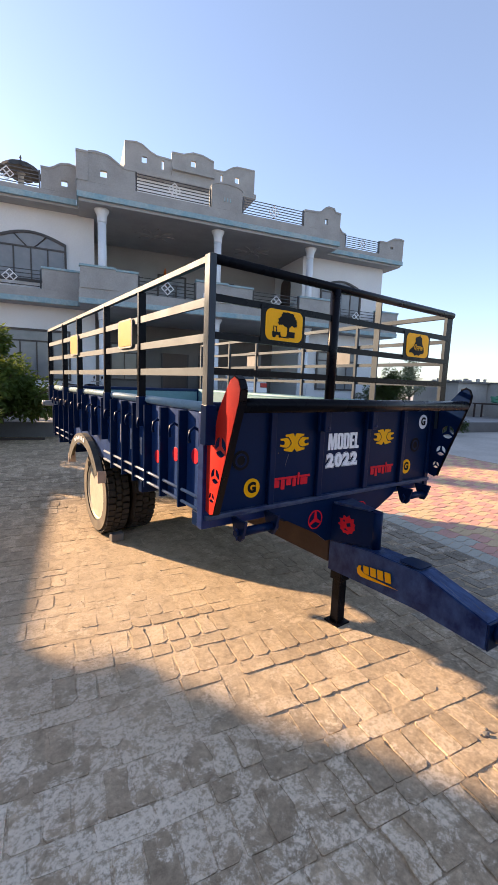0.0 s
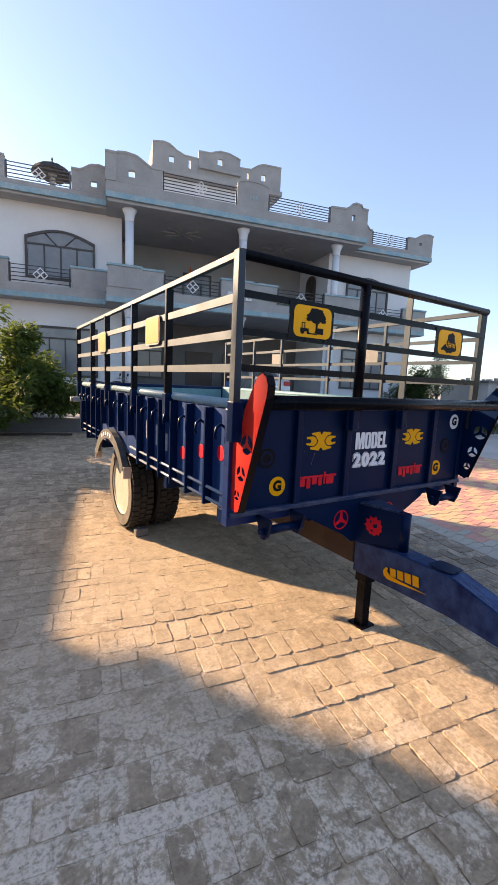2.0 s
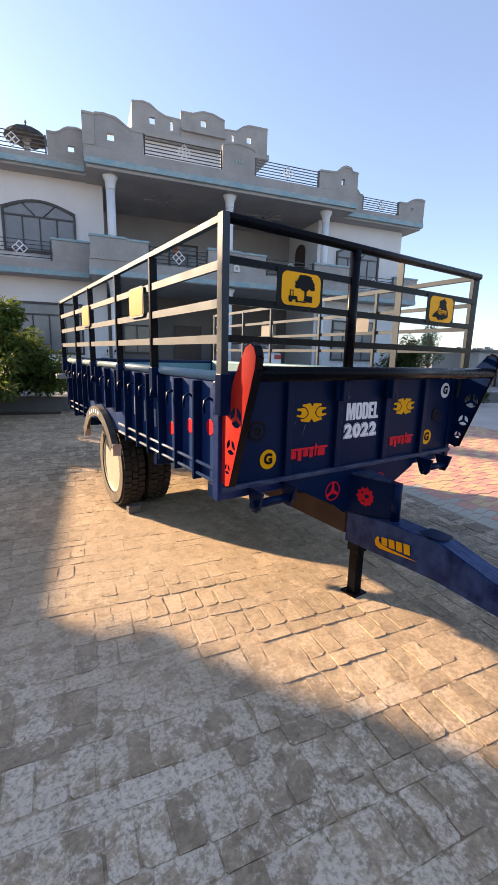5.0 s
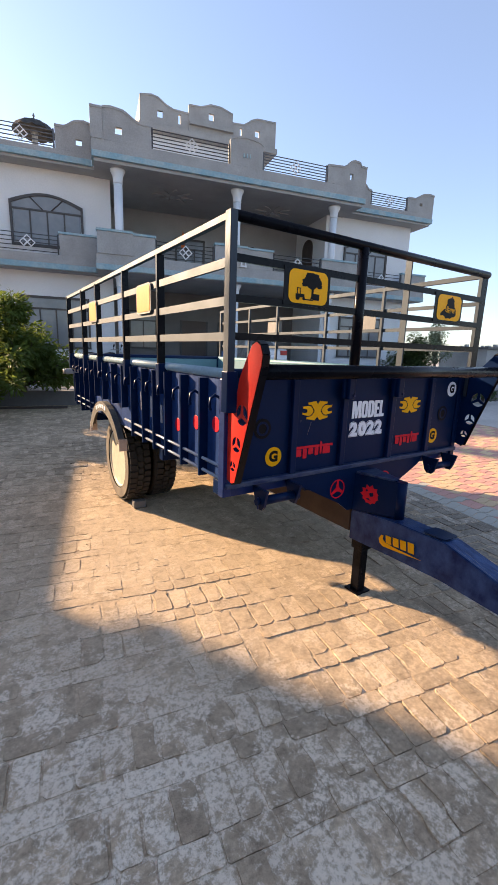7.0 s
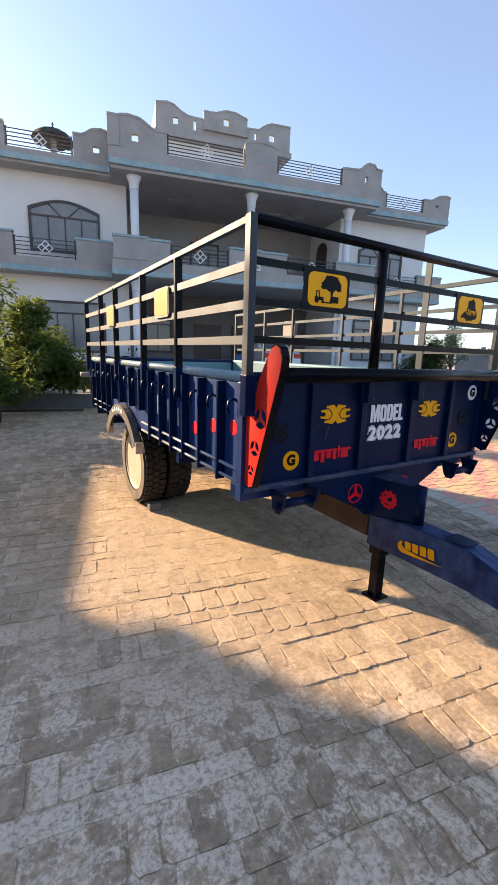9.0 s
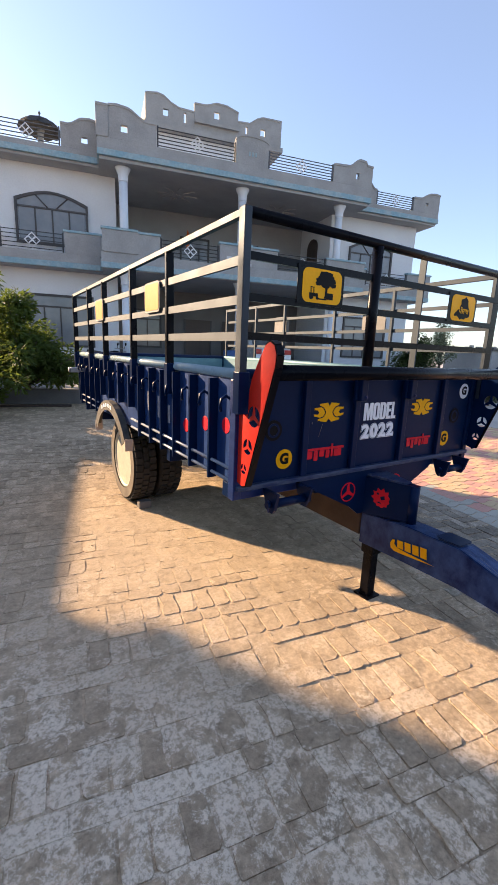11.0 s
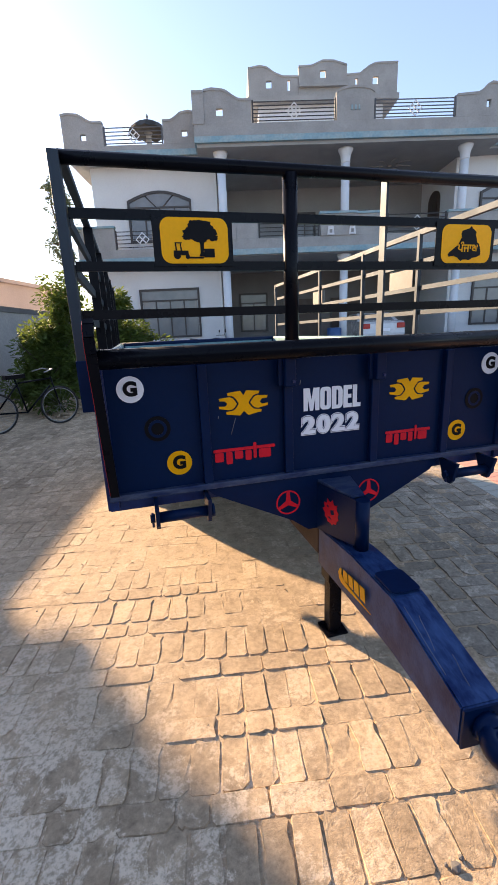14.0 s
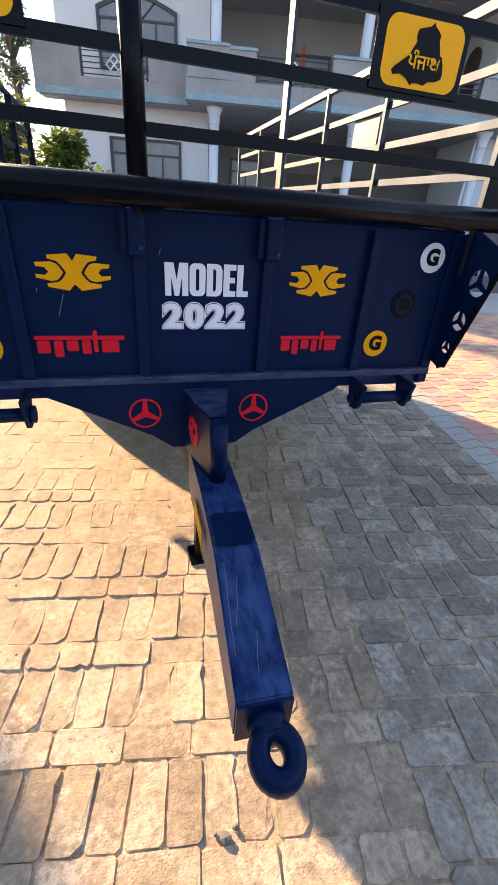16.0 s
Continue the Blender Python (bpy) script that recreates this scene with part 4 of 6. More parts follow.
# stake frame: posts and rails on all four sides
POST_Z = (1.33, 2.11)
left_frame = part("left_stake_frame", slab(bm_new(), [(-5.74, 2.056), (-1.96, 2.081), (-1.96, 2.109), (-5.74, 2.084)], -0.015, 0.015, sideways(XL - 0.005, 0, 0)), BLACK_SUNLIT, trailer)
right_frame = part("right_stake_frame", slab(bm_new(), [(-5.74, 2.050), (-1.95, 2.075), (-1.95, 2.107), (-5.74, 2.080)], -0.015, 0.015, sideways(XR + 0.02, 0, 0)), BLACK_SUNLIT, trailer)
for fr, x, sx in ((left_frame, XL - 0.012, 1), (right_frame, XR + 0.015, -1)):
    ys = [1.934 if sx > 0 else 1.96, 2.82, 3.53, 4.36, 4.96, 5.72]
    for y in ys:
        a, b = (x - 0.014, x + 0.034) if sx > 0 else (x - 0.026, x + 0.022)
        h = (0.024 if sx > 0 else 0.012) if y < 2 else 0.014
        if y < 2 and sx > 0:
            a, b = x - 0.030, x + 0.006
        if y > 2 and sx < 0:
            a, b = x - 0.014, x + 0.010
        if y < 2 and sx < 0:
            a, b = x - 0.045, x + 0.028
        tpart("post", [(a, b, y - h, y + h, POST_Z[0] if y > 2 else 1.25, 2.075 if y > 2 else 2.105)], BLACK if (y > 2) == (sx > 0) else BLACK_SUNLIT, fr, bevel=0.003)
        # thin sheet of the sunlit copy, added on the post's sunward side
        if y < 2 and sx < 0:
            tpart("inner_face", [(a - 0.003, a - 0.0005, y - h, y + h, 1.25, 2.10)], BLACK_SUNLIT, fr)
    for y in ys[0 if sx > 0 else 1:]:
        a, b = (x - (0.018 if y > 2 else 0.034), x + (0.038 if y > 2 else 0.022)) if sx > 0 else (x - 0.030, x + 0.026)
        tpart("post_socket", [(a, b, y - 0.027, y + 0.027, 1.24, 1.43)], NAVY, fr, bevel=0.003)
    for z in (1.906, 1.742, 1.585):
        for y0, y1 in zip(ys, ys[1:]):
            tpart("rail", [((x - 0.006, x + 0.010) if sx > 0 else (x + 0.002, x + 0.018)) + (y0 + 0.0245, y1 - 0.0145, z - (0.02 if sx > 0 else 0.014), z + (0.02 if sx > 0 else 0.014))], BLACK_SUNLIT, fr)
front_frame = part("front_stake_frame", tube(bm_new(), [(XL - 0.012, 1.945, 2.093), (XR + 0.024, 1.945, 2.093)], 0.023, 12), BLACK, trailer)
part("post", tube(bm_new(), [(1.995, 1.946, 1.39), (1.995, 1.946, 2.08)], 0.029, 16), BLACK, front_frame)
tpart("post", [(2.423, 2.433, 1.956, 1.998, 1.39, 2.10)], BLACK_SUNLIT, front_frame)
for z in (1.925, 1.754, 1.588):
    tpart("rail", [(XL - 0.003, 1.971, 1.94, 1.954, z - 0.0165, z + 0.0165)], BLACK, front_frame)
    tpart("rail", [(2.017, XR + 0.002, 1.94, 1.954, z - 0.0165, z + 0.0165)], BLACK, front_frame)

# ear plates at the front corners, with three-spoked openings
EAR = [(-1.998, 0.90), (-1.945, 0.885), (-1.915, 0.895), (-1.722, 1.46), (-1.715, 1.51), (-1.732, 1.548), (-1.762, 1.563), (-1.795, 1.548), (-1.845, 1.475), (-1.89, 1.40), (-1.92, 1.29), (-1.985, 1.27), (-1.998, 1.2)]
STARS = ((-1.862, 1.235, 0.048), (-1.903, 1.088, 0.037), (-1.932, 0.975, 0.025))
for x, material, name in ((XL + 0.015, NAVY, "ear_plate"), (XR - 0.02, NAVY, "ear_plate")):
    outline = EAR if x < 2 else EAR[:8] + [(-1.85, 1.485), (-1.92, 1.41), (-1.998, 1.39)]
    loops = [outline]
    for cy, cz, r in STARS:
        loops += star_gaps(cy, cz, r, r * 0.13)
    ear = part(name, cut(loops, 0.004, sideways(x, 0, 0)), material, trailer, "side plate with star openings")
    if x < 2:
        part("red_face", cut(loops, 0.001, sideways(x - 0.0055, 0, 0)), RED, ear, "bright red outer face")
    edge = [(x, -py, pz) for py, pz in EAR[1:8]]
    if x < 2:
        flange = bm_new()
        for (_, ya, za), (_, yb, zb) in zip(edge, edge[1:]):
            way = Vector((0, yb - ya, zb - za)).normalized() * 0.002
            out = Vector((0, -way.z, way.y)) * 2.0
            ring = [flange.verts.new(v) for xx in (x - 0.004, x + 0.03) for v in ((xx, ya, za), (xx, yb, zb), (xx, yb + out.y * 2, zb + out.z * 2), (xx, ya + out.y * 2, za + out.z * 2))]
            for q in ((0, 1, 2, 3), (4, 5, 6, 7), (0, 1, 5, 4), (1, 2, 6, 5), (2, 3, 7, 6), (3, 0, 4, 7)):
                flange.faces.new([ring[k] for k in q])
        part("edge_flange", flange, BLACK, ear)
    else:
        part("edge_trim", tube(bm_new(), edge, 0.008, 8), BLACK, ear)

# stickers on the front panel
FY = YF - 0.004
for x, z, material, ink in ((1.321, 1.303, WHITE_STICKER, STICKER_BLACK), (3.08, 1.303, WHITE_STICKER, STICKER_BLACK), (1.491, 0.975, YELLOW, STICKER_BLACK), (2.909, 0.974, YELLOW, STICKER_BLACK), (1.413, 1.133, STICKER_BLACK, NAVY), (3.0, 1.131, STICKER_BLACK, NAVY)):
    st = part("round_sticker", cut([ring_loop(x, z, 0.0535)], 0.001, facing(0, FY, 0)), material, front)
    if ink is not NAVY:
        part("letter", words("G", 0.076, 0.0008, facing(x, FY - 0.002, z), bold=0.0042), ink, st, "black letter G")
    else:
        part("ring_mark", cut([ring_loop(x, z, 0.038), ring_loop(x, z, 0.026)], 0.0008, facing(0, FY - 0.002, 0)), NAVY, st)
def words_to_fit(text, x0, x1, z0, z1, bold, layers, spacing=1.0):
    """The lettering at bold fills the box x0..x1, z0..z1 of the front panel; layers: (bold, sideways copies, height over the panel) to meshes."""
    full = words(text, 1.0, 0.0, Matrix(), bold, 1.0, spacing)
    xs, ys = [v.co.x for v in full.verts], [v.co.y for v in full.verts]
    full.free()
    kx, kz = (x1 - x0) / (max(xs) - min(xs)), (z1 - z0) / (max(ys) - min(ys))
    made = []
    for heft, copies, height in layers:
        b = bm_new()
        for k, (dx, dz) in enumerate(copies):
            one = words(text, 1.0, 0.5, Matrix(), heft, 1.0, spacing)
            m = facing(x0 - min(xs) * kx + dx, FY - height - 0.0003 * k, z0 - min(ys) * kz + dz) @ Matrix.Diagonal((kx, kz, 0.0012, 1))
            bmesh.ops.transform(one, matrix=m, verts=one.verts)
            t = bpy.data.meshes.new("t")
            one.to_mesh(t)
            one.free()
            b.from_mesh(t)
        made.append(b)
    return made


# heavy narrow capitals: outlines in a box one high, with the width of each
HEAVY = (
    (0.72, [[(0, 0), (0, 1), (0.27, 1), (0.36, 0.48), (0.45, 1), (0.72, 1), (0.72, 0), (0.53, 0), (0.53, 0.60), (0.43, 0), (0.29, 0), (0.19, 0.60), (0.19, 0)]]),
    (0.50, [round_rect(0, 0.50, 0, 1, 0.17), round_rect(0.195, 0.305, 0.17, 0.83, 0.05)]),
    (0.50, [[(0, 0), (0, 1), (0.32, 1), (0.44, 0.95), (0.50, 0.82), (0.50, 0.18), (0.44, 0.05), (0.32, 0)], [(0.20, 0.16), (0.27, 0.16), (0.30, 0.22), (0.30, 0.78), (0.27, 0.84), (0.20, 0.84)]]),
    (0.40, [[(0, 0), (0, 1), (0.40, 1), (0.40, 0.82), (0.20, 0.82), (0.20, 0.60), (0.37, 0.60), (0.37, 0.43), (0.20, 0.43), (0.20, 0.18), (0.40, 0.18), (0.40, 0)]]),
    (0.38, [[(0, 0), (0, 1), (0.20, 1), (0.20, 0.18), (0.38, 0.18), (0.38, 0)]]))
bm, at, tall = bm_new(), 2.066, 0.104
wide = (2.353 - at - 4 * 0.0045) / sum(w for w, _ in HEAVY)
for w, loops in HEAVY:
    cut([[(at + x * wide, 1.147 + z * tall) for x, z in loop] for loop in loops], 0.001, facing(0, FY, 0), bm)
    at += w * wide + 0.0045
part("lettering", bm, WHITE_STICKER, front, "white lettering reading MODEL")
outer, gap, face = words_to_fit("2022", 2.052, 2.350, 1.033, 1.128, 0.085, [(0.085, [(0, 0)], 0.0), (0.052, [(-0.001, 0), (0.001, 0)], 0.0010), (0.034, [(-0.002, 0), (0, 0), (0.002, 0)], 0.0020)], 1.2)
year = part("lettering", outer, WHITE_STICKER, front, "white outlined lettering reading 2022")
part("outline_gap", gap, PANEL_NAVY, year)
part("numeral_face", face, WHITE_STICKER, year)
for x0, z0, x1, z1 in ((1.748, 1.145, 1.725, 1.075), (1.672, 1.15, 1.674, 1.162), (2.05, 1.27, 2.055, 1.29)):
    part("scratch", tube(bm_new(), [(x0, YF - 0.0005, z0), (x1, YF - 0.0005, z1)], 0.0011, 5), PLATE_BACK, front)
CROSS = [(18, 73), (97, 65), (95, 51), (62, 43), (46, 26), (31, 3), (31, -5), (48, -28), (64, -40), (108, -45), (106, -59), (25, -73)]
CLAW = [(41, -1), (52, 17), (64, 32), (84, 40), (147, 36), (143, 21), (112, 18), (98, 1), (112, -13), (149, -9), (147, -24), (88, -36), (66, -31), (53, -19)]
for x, z in ((1.787, 1.21), (2.616, 1.208)):
    k = 0.00074
    cross = CROSS + [(0, -46)] + [(-a, b) for a, b in reversed(CROSS)] + [(0, 44)]
    loops = [cross, CLAW, [(-a, b) for a, b in CLAW]]
    part("flame_sticker", cut([[(x + a * k, z + b * k) for a, b in loop] for loop in loops], 0.001, facing(0, FY, 0)), YELLOW, front, "yellow clawed X sticker")
for x0, x1, z in ((1.64, 1.924, 0.985), (2.493, 2.748, 0.98)):
    # a painted red word that stays a row of bars
    part("painted_bar", cut([round_rect(x0, x1, z + 0.014, z + 0.028, 0.005)], 0.001, facing(0, FY, 0)), RED_STICKER, front, "red painted bar")
    for k, (off, wide, low, high) in enumerate(((0.02, 0.14, -0.030, 0.012), (0.20, 0.10, -0.044, 0.012), (0.34, 0.13, -0.024, 0.012), (0.51, 0.10, -0.034, 0.012), (0.64, 0.05, -0.028, 0.046), (0.73, 0.20, -0.030, 0.012))):
        a = x0 + (x1 - x0) * off
        b = a + (x1 - x0) * wide
        part("painted_bar", cut([round_rect(a, b, z + low, z + high, 0.006)], 0.001, facing(0, FY - (0.0025 if high > 0.02 else 0), 0)), RED_STICKER, front)
for x in (1.978, 2.402):
    part("star_sticker", cut(star_wheel(x, 0.722, 0.06, 0.007, 0.007), 0.001, facing(0, YF - 0.0195, 0)), RED_STICKER, trailer, "red three-spoked wheel sticker")
burst = []
for k in range(22):
    r = (0.068 if 2 < k < 12 else 0.058) if k % 2 else 0.05
    burst.append((0.14 + r * math.cos(2 * math.pi * k / 22), 0.69 + r * math.sin(2 * math.pi * k / 22)))
part("red_crest", cut([burst, [(0.13, 0.70), (0.16, 0.712), (0.165, 0.69), (0.14, 0.68)], [(0.11, 0.66), (0.15, 0.655), (0.13, 0.67)], ring_loop(0.115, 0.715, 0.008, 8)], 0.001, M_WEB @ pose(0, 0, 0.0065)), RED_STICKER, bar, "red crest sticker")
# yellow swoosh and bars on the drawbar's flank
M_FLANK = M_BAR @ pose(-0.0735, 0, 0, 90, 0, -90.3) @ pose(0.26, 0.44, 0, 0, 0, 9)
part("swoosh_sticker", cut([[(0.012, 0.045), (-0.008, 0.02), (-0.004, -0.008), (0.02, -0.022), (0.08, -0.026), (0.285, -0.032), (0.1, -0.008), (0.04, 0.004), (0.022, 0.022), (0.028, 0.045)]], 0.001, M_FLANK), YELLOW, bar, "yellow swoosh sticker")
for k in range(4):
    # a painted word that stays a row of bars
    a = 0.045 + 0.052 * k
    part("sticker_bar", cut([[(a, 0.004 - 0.004 * k), (a + 0.040, 0.002 - 0.004 * k), (a + 0.040, 0.048), (a, 0.05)]], 0.001, M_FLANK), YELLOW, bar)

# yellow picture plates on the front frame
PY = 1.936


def plate(x0, x1, z0, z1):
    p = part("picture_plate", cut([[(x0, z0), (x1, z0), (x1, z1), (x0, z1)]], 0.002, facing(0, PY, 0)), BLACK, front_frame)
    w = (x1 - x0) * 0.06
    part("yellow_field", cut([round_rect(x0 + w + 0.01, x1 - w, z0 + 0.01, z1 - 0.01, 0.035)], 0.001, facing(0, PY - 0.0035, 0)), YELLOW, p, "yellow rounded field")
    return p


pa = plate(1.461, 1.757, 1.752, 1.928)
cx, cz = 1.632, 1.868
tree_bm = bm_new()
for k, (dx, dz, rx, rz) in enumerate(((0, 0.004, 0.045, 0.034), (-0.036, -0.004, 0.026, 0.018), (0.036, 0.0, 0.028, 0.022), (-0.014, 0.026, 0.028, 0.015), (0.02, 0.024, 0.026, 0.016), (0.05, -0.018, 0.018, 0.011), (-0.048, -0.016, 0.016, 0.010), (0.004, -0.022, 0.026, 0.012))):
    loop = []
    for q in range(26):
        a = 2 * math.pi * q / 26
        wob = 1 + 0.10 * math.sin(5 * a + k) + 0.08 * math.sin(9 * a + 2 * k)
        loop.append((cx + dx + rx * wob * math.cos(a), cz + dz + rz * wob * math.sin(a)))
    cut([loop], 0.0006, facing(0, PY - 0.0055 - 0.0001 * k, 0), tree_bm)
part("tree_picture", tree_bm, STICKER_BLACK, pa, "black tree silhouette")
part("tree_picture", cut([[(cx - 0.010, 1.845), (cx + 0.022, 1.845), (cx + 0.014, 1.83), (cx + 0.012, 1.8), (cx + 0.018, 1.786), (cx - 0.006, 1.786), (cx + 0.0, 1.8), (cx + 0.0, 1.83)]], 0.0006, facing(0, PY - 0.0055, 0)), STICKER_BLACK, pa)
part("cart_picture", cut([[(1.645, 1.783), (1.685, 1.783), (1.685, 1.813), (1.645, 1.813)], [(1.59, 1.779), (1.644, 1.779), (1.644, 1.785), (1.59, 1.785)]], 0.0006, facing(0, PY - 0.0055, 0)), STICKER_BLACK, pa)
tractor = bm_new()
for k, loop in enumerate(([(1.532, 1.79), (1.532, 1.806), (1.586, 1.806), (1.588, 1.79)], [(1.540, 1.805), (1.538, 1.834), (1.564, 1.834), (1.562, 1.83), (1.543, 1.83), (1.545, 1.805)], [(1.558, 1.806), (1.556, 1.832), (1.560, 1.832), (1.563, 1.806)], ring_loop(1.545, 1.789, 0.013, 16), ring_loop(1.583, 1.785, 0.008, 14))):
    cut([loop], 0.0006, facing(0, PY - 0.0055 - 0.0001 * k, 0), tractor)
part("tractor_picture", tractor, STICKER_BLACK, pa, "black tractor silhouette")
pb = plate(2.66, 2.965, 1.752, 1.928)
bell = [(2.722, 1.798), (2.728, 1.788), (2.752, 1.792), (2.774, 1.784), (2.792, 1.770), (2.80, 1.776), (2.818, 1.777), (2.836, 1.774), (2.852, 1.784), (2.872, 1.786), (2.892, 1.794), (2.894, 1.806), (2.889, 1.826), (2.882, 1.842), (2.873, 1.846), (2.868, 1.862), (2.862, 1.876), (2.864, 1.888), (2.852, 1.898), (2.842, 1.904), (2.836, 1.912), (2.826, 1.903),
        (2.808, 1.898), (2.79, 1.893), (2.786, 1.88), (2.79, 1.866), (2.78, 1.85), (2.774, 1.836), (2.758, 1.826), (2.744, 1.816), (2.732, 1.808)]
part("map_picture", cut([bell], 0.0006, facing(0, PY - 0.0055, 0)), STICKER_BLACK, pb, "black map silhouette")
part("picture_word", words("ਪੰਜਾਬ", 0.046, 0.0005, facing(2.822, PY - 0.0075, 1.822), bold=0.0006, squeeze=1.1), YELLOW, pb, "yellow painted word")
for y0, y1 in ((2.91, 3.18), (4.30, 4.58)):
    p = part("picture_plate", cut([round_rect(-y1, -y0, 1.742, 1.928, 0.03)], 0.002, sideways(XL - 0.03, 0, 0)), PLATE_BACK, left_frame, "pale plate with a yellow field")
    part("yellow_field", cut([round_rect(-y1 + 0.012, -y0 - 0.012, 1.754, 1.916, 0.022)], 0.001, sideways(XL - 0.0335, 0, 0)), SIDE_YELLOW, p)

for y0, y1 in ((2.91, 3.18), (4.30, 4.58)):
    p = part("picture_plate", cut([round_rect(-y1, -y0, 1.742, 1.928, 0.03)], 0.002, sideways(XR + 0.037, 0, 0)), PLATE_BACK, right_frame, "pale back of a picture plate")
    part("yellow_field", cut([round_rect(-y1 + 0.012, -y0 - 0.012, 1.754, 1.916, 0.022)], 0.001, sideways(XR + 0.0405, 0, 0)), YELLOW, p)

# wheels: twin tyres on each side, mudguards over them
AX_Y, AX_Z, TYRE_R = 4.37, 0.425, 0.408
GUARD_Y = 4.24


def wheel(x, out, rim_shown):
    """A tyre with block tread and a dished rim; out is the way its dish faces."""
    m = pose(x, AX_Y, AX_Z, 0, 90 * out, 0)
    r = TYRE_R
    t = part("wheel", lathe(bm_new(), [(0.27, -0.09), (0.30, -0.105), (0.37, -0.11), (r - 0.02, -0.095), (r - 0.008, -0.06), (r - 0.004, 0), (r - 0.008, 0.06), (r - 0.02, 0.095), (0.37, 0.11), (0.30, 0.105), (0.285, 0.092), (0.27, 0.08), (0.265, -0.085)], m, 48), RUBBER, trailer, "worn black ribbed tyre")
    for k in range(40):
        a = 360 * k / 40
        for h0, h1, off in ((-0.097, -0.035, 0), (-0.025, 0.025, 4.5), (0.035, 0.097, 0)):
            b = bm_new()
            box(b, r - 0.012, r + 0.008, -0.024, 0.024, h0, h1, m @ pose(0, 0, 0, 0, 0, a + off))
            part("tread_block", b, RUBBER, t)
    if rim_shown:
        rim = part("rim", lathe(bm_new(), [(0.286, 0.09), (0.288, 0.102), (0.278, 0.104), (0.262, 0.088), (0.245, 0.074), (0.15, 0.070), (0.11, 0.084), (0.085, 0.086), (0.08, 0.05)], m, 32), RIM, t, "cream painted rim")
        part("hub", lathe(bm_new(), [(0.075, 0.05), (0.07, 0.078), (0.045, 0.082)], m, 20), RIM, rim)
        part("sidewall", cut([ring_loop(0, 0, 0.386, 48), ring_loop(0, 0, 0.294, 48)], 0.0025, m @ pose(0, 0, 0.1095)), DUSTY_WALL, t, "dusty brown sidewall")
    return t


wheel(1.42, -1, True)
wheel(1.68, -1, False)
wheel(2.76, 1, False)
wheel(3.02, 1, True)
part("axle", tube(bm_new(), [(1.36, AX_Y, AX_Z), (3.08, AX_Y, AX_Z)], 0.05, 14), BLACK, trailer)
for x in (1.86, 2.58):
    for k in range(4):
        L = 0.62 - 0.12 * k
        tpart("spring_leaf", [(x - 0.03, x + 0.03, AX_Y - L, AX_Y + L, 0.505 + 0.016 * k, 0.519 + 0.016 * k)], BLACK)
    tpart("spring_hanger", [(x - 0.03, x + 0.03, AX_Y - 0.62, AX_Y - 0.56, 0.52, 0.70), (x - 0.03, x + 0.03, AX_Y + 0.56, AX_Y + 0.62, 0.52, 0.70), (x - 0.03, x + 0.03, AX_Y - 0.06, AX_Y + 0.06, 0.57, 0.70)], BLACK)
for x0, x1, face in ((XL - 0.03, XL + 0.018, XL - 0.03), (XR - 0.018, XR + 0.03, None)):
    b = bm_new()
    outer = [(GUARD_Y + 0.60 * math.cos(a), AX_Z + 0.60 * math.sin(a)) for a in np.linspace(radians(32), radians(148), 14)]
    inner = [(GUARD_Y + 0.58 * math.cos(a), AX_Z + 0.58 * math.sin(a)) for a in np.linspace(radians(148), radians(32), 14)]
    slab(b, [(-y, z) for y, z in outer + inner], 0, x1 - x0, sideways(x1, 0, 0))
    g = part("mudguard", b, DUSTY_BLACK, trailer, "curved black mudguard")
    b = bm_new()
    inner2 = [(GUARD_Y + 0.51 * math.cos(a), AX_Z + 0.51 * math.sin(a)) for a in np.linspace(radians(148), radians(32), 14)]
    slab(b, [(-y, z) for y, z in outer + inner2], 0, 0.004, sideways(x0 if face else x1 + 0.005, 0, 0))
    lip = part("guard_lip", b, DUSTY_BLACK, g)
    for y0, y1, zt in ((GUARD_Y - 0.53, 0, 0.76), (GUARD_Y + 0.50, 0, 0.76)):
        tpart("mud_flap", [(x0 - 0.005, x1 + 0.015, y0, y0 + 0.012, zt - 0.10, zt)] if x0 < 2 else [(x0 - 0.015, x1 + 0.005, y0, y0 + 0.012, zt - 0.10, zt)], FLAP, g, "pinkish worn flap")
    if face:
        for k in range(5):
            a = radians(100 - 8 * k)
            c = Vector((0, GUARD_Y + 0.555 * math.cos(a), AX_Z + 0.555 * math.sin(a)))
            b = bm_new()
            slab(b, [(-0.022, -0.017), (0.022, -0.017), (0.022, 0.017), (-0.022, 0.017)], 0, 0.003, Matrix.Translation((x0 - 0.004, c.y, c.z)) @ pose(0, 0, 0, 90, 0, -90) @ pose(0, 0, 0, 0, 0, 90 - math.degrees(a)))
            part("painted_bar", b, WHITE_STICKER, lip)
# flaps added behind the wheels to keep sun off the ground below
for x0, x1 in ((1.56, 2.02), (2.42, 2.88)):
    flap = tpart("rubber_flap", [(x0, x1, 4.87, 4.882, 0.20, 0.775)], RUBBER, None, "black rubber flap added behind the twin wheels to block sun")
    for k in range(3):
        xb = x0 + 0.08 + (x1 - x0 - 0.16) * k / 2
        part("bolt", tube(bm_new(), [(xb, 4.862, 0.745), (xb, 4.889, 0.745)], 0.008, 8), STEEL, flap)
# rear lamp cluster peeping out at the back corner
lamp = tpart("tail_lamp", [(XL - 0.12, XL - 0.02, 5.5, 5.56, 1.2, 1.26)], STEEL, bevel=0.01)
part("lens", lathe(bm_new(), [(0.03, 0), (0.03, 0.015), (0.02, 0.02)], sideways(XL - 0.12, 5.53, 1.23), 14), STEEL, lamp)
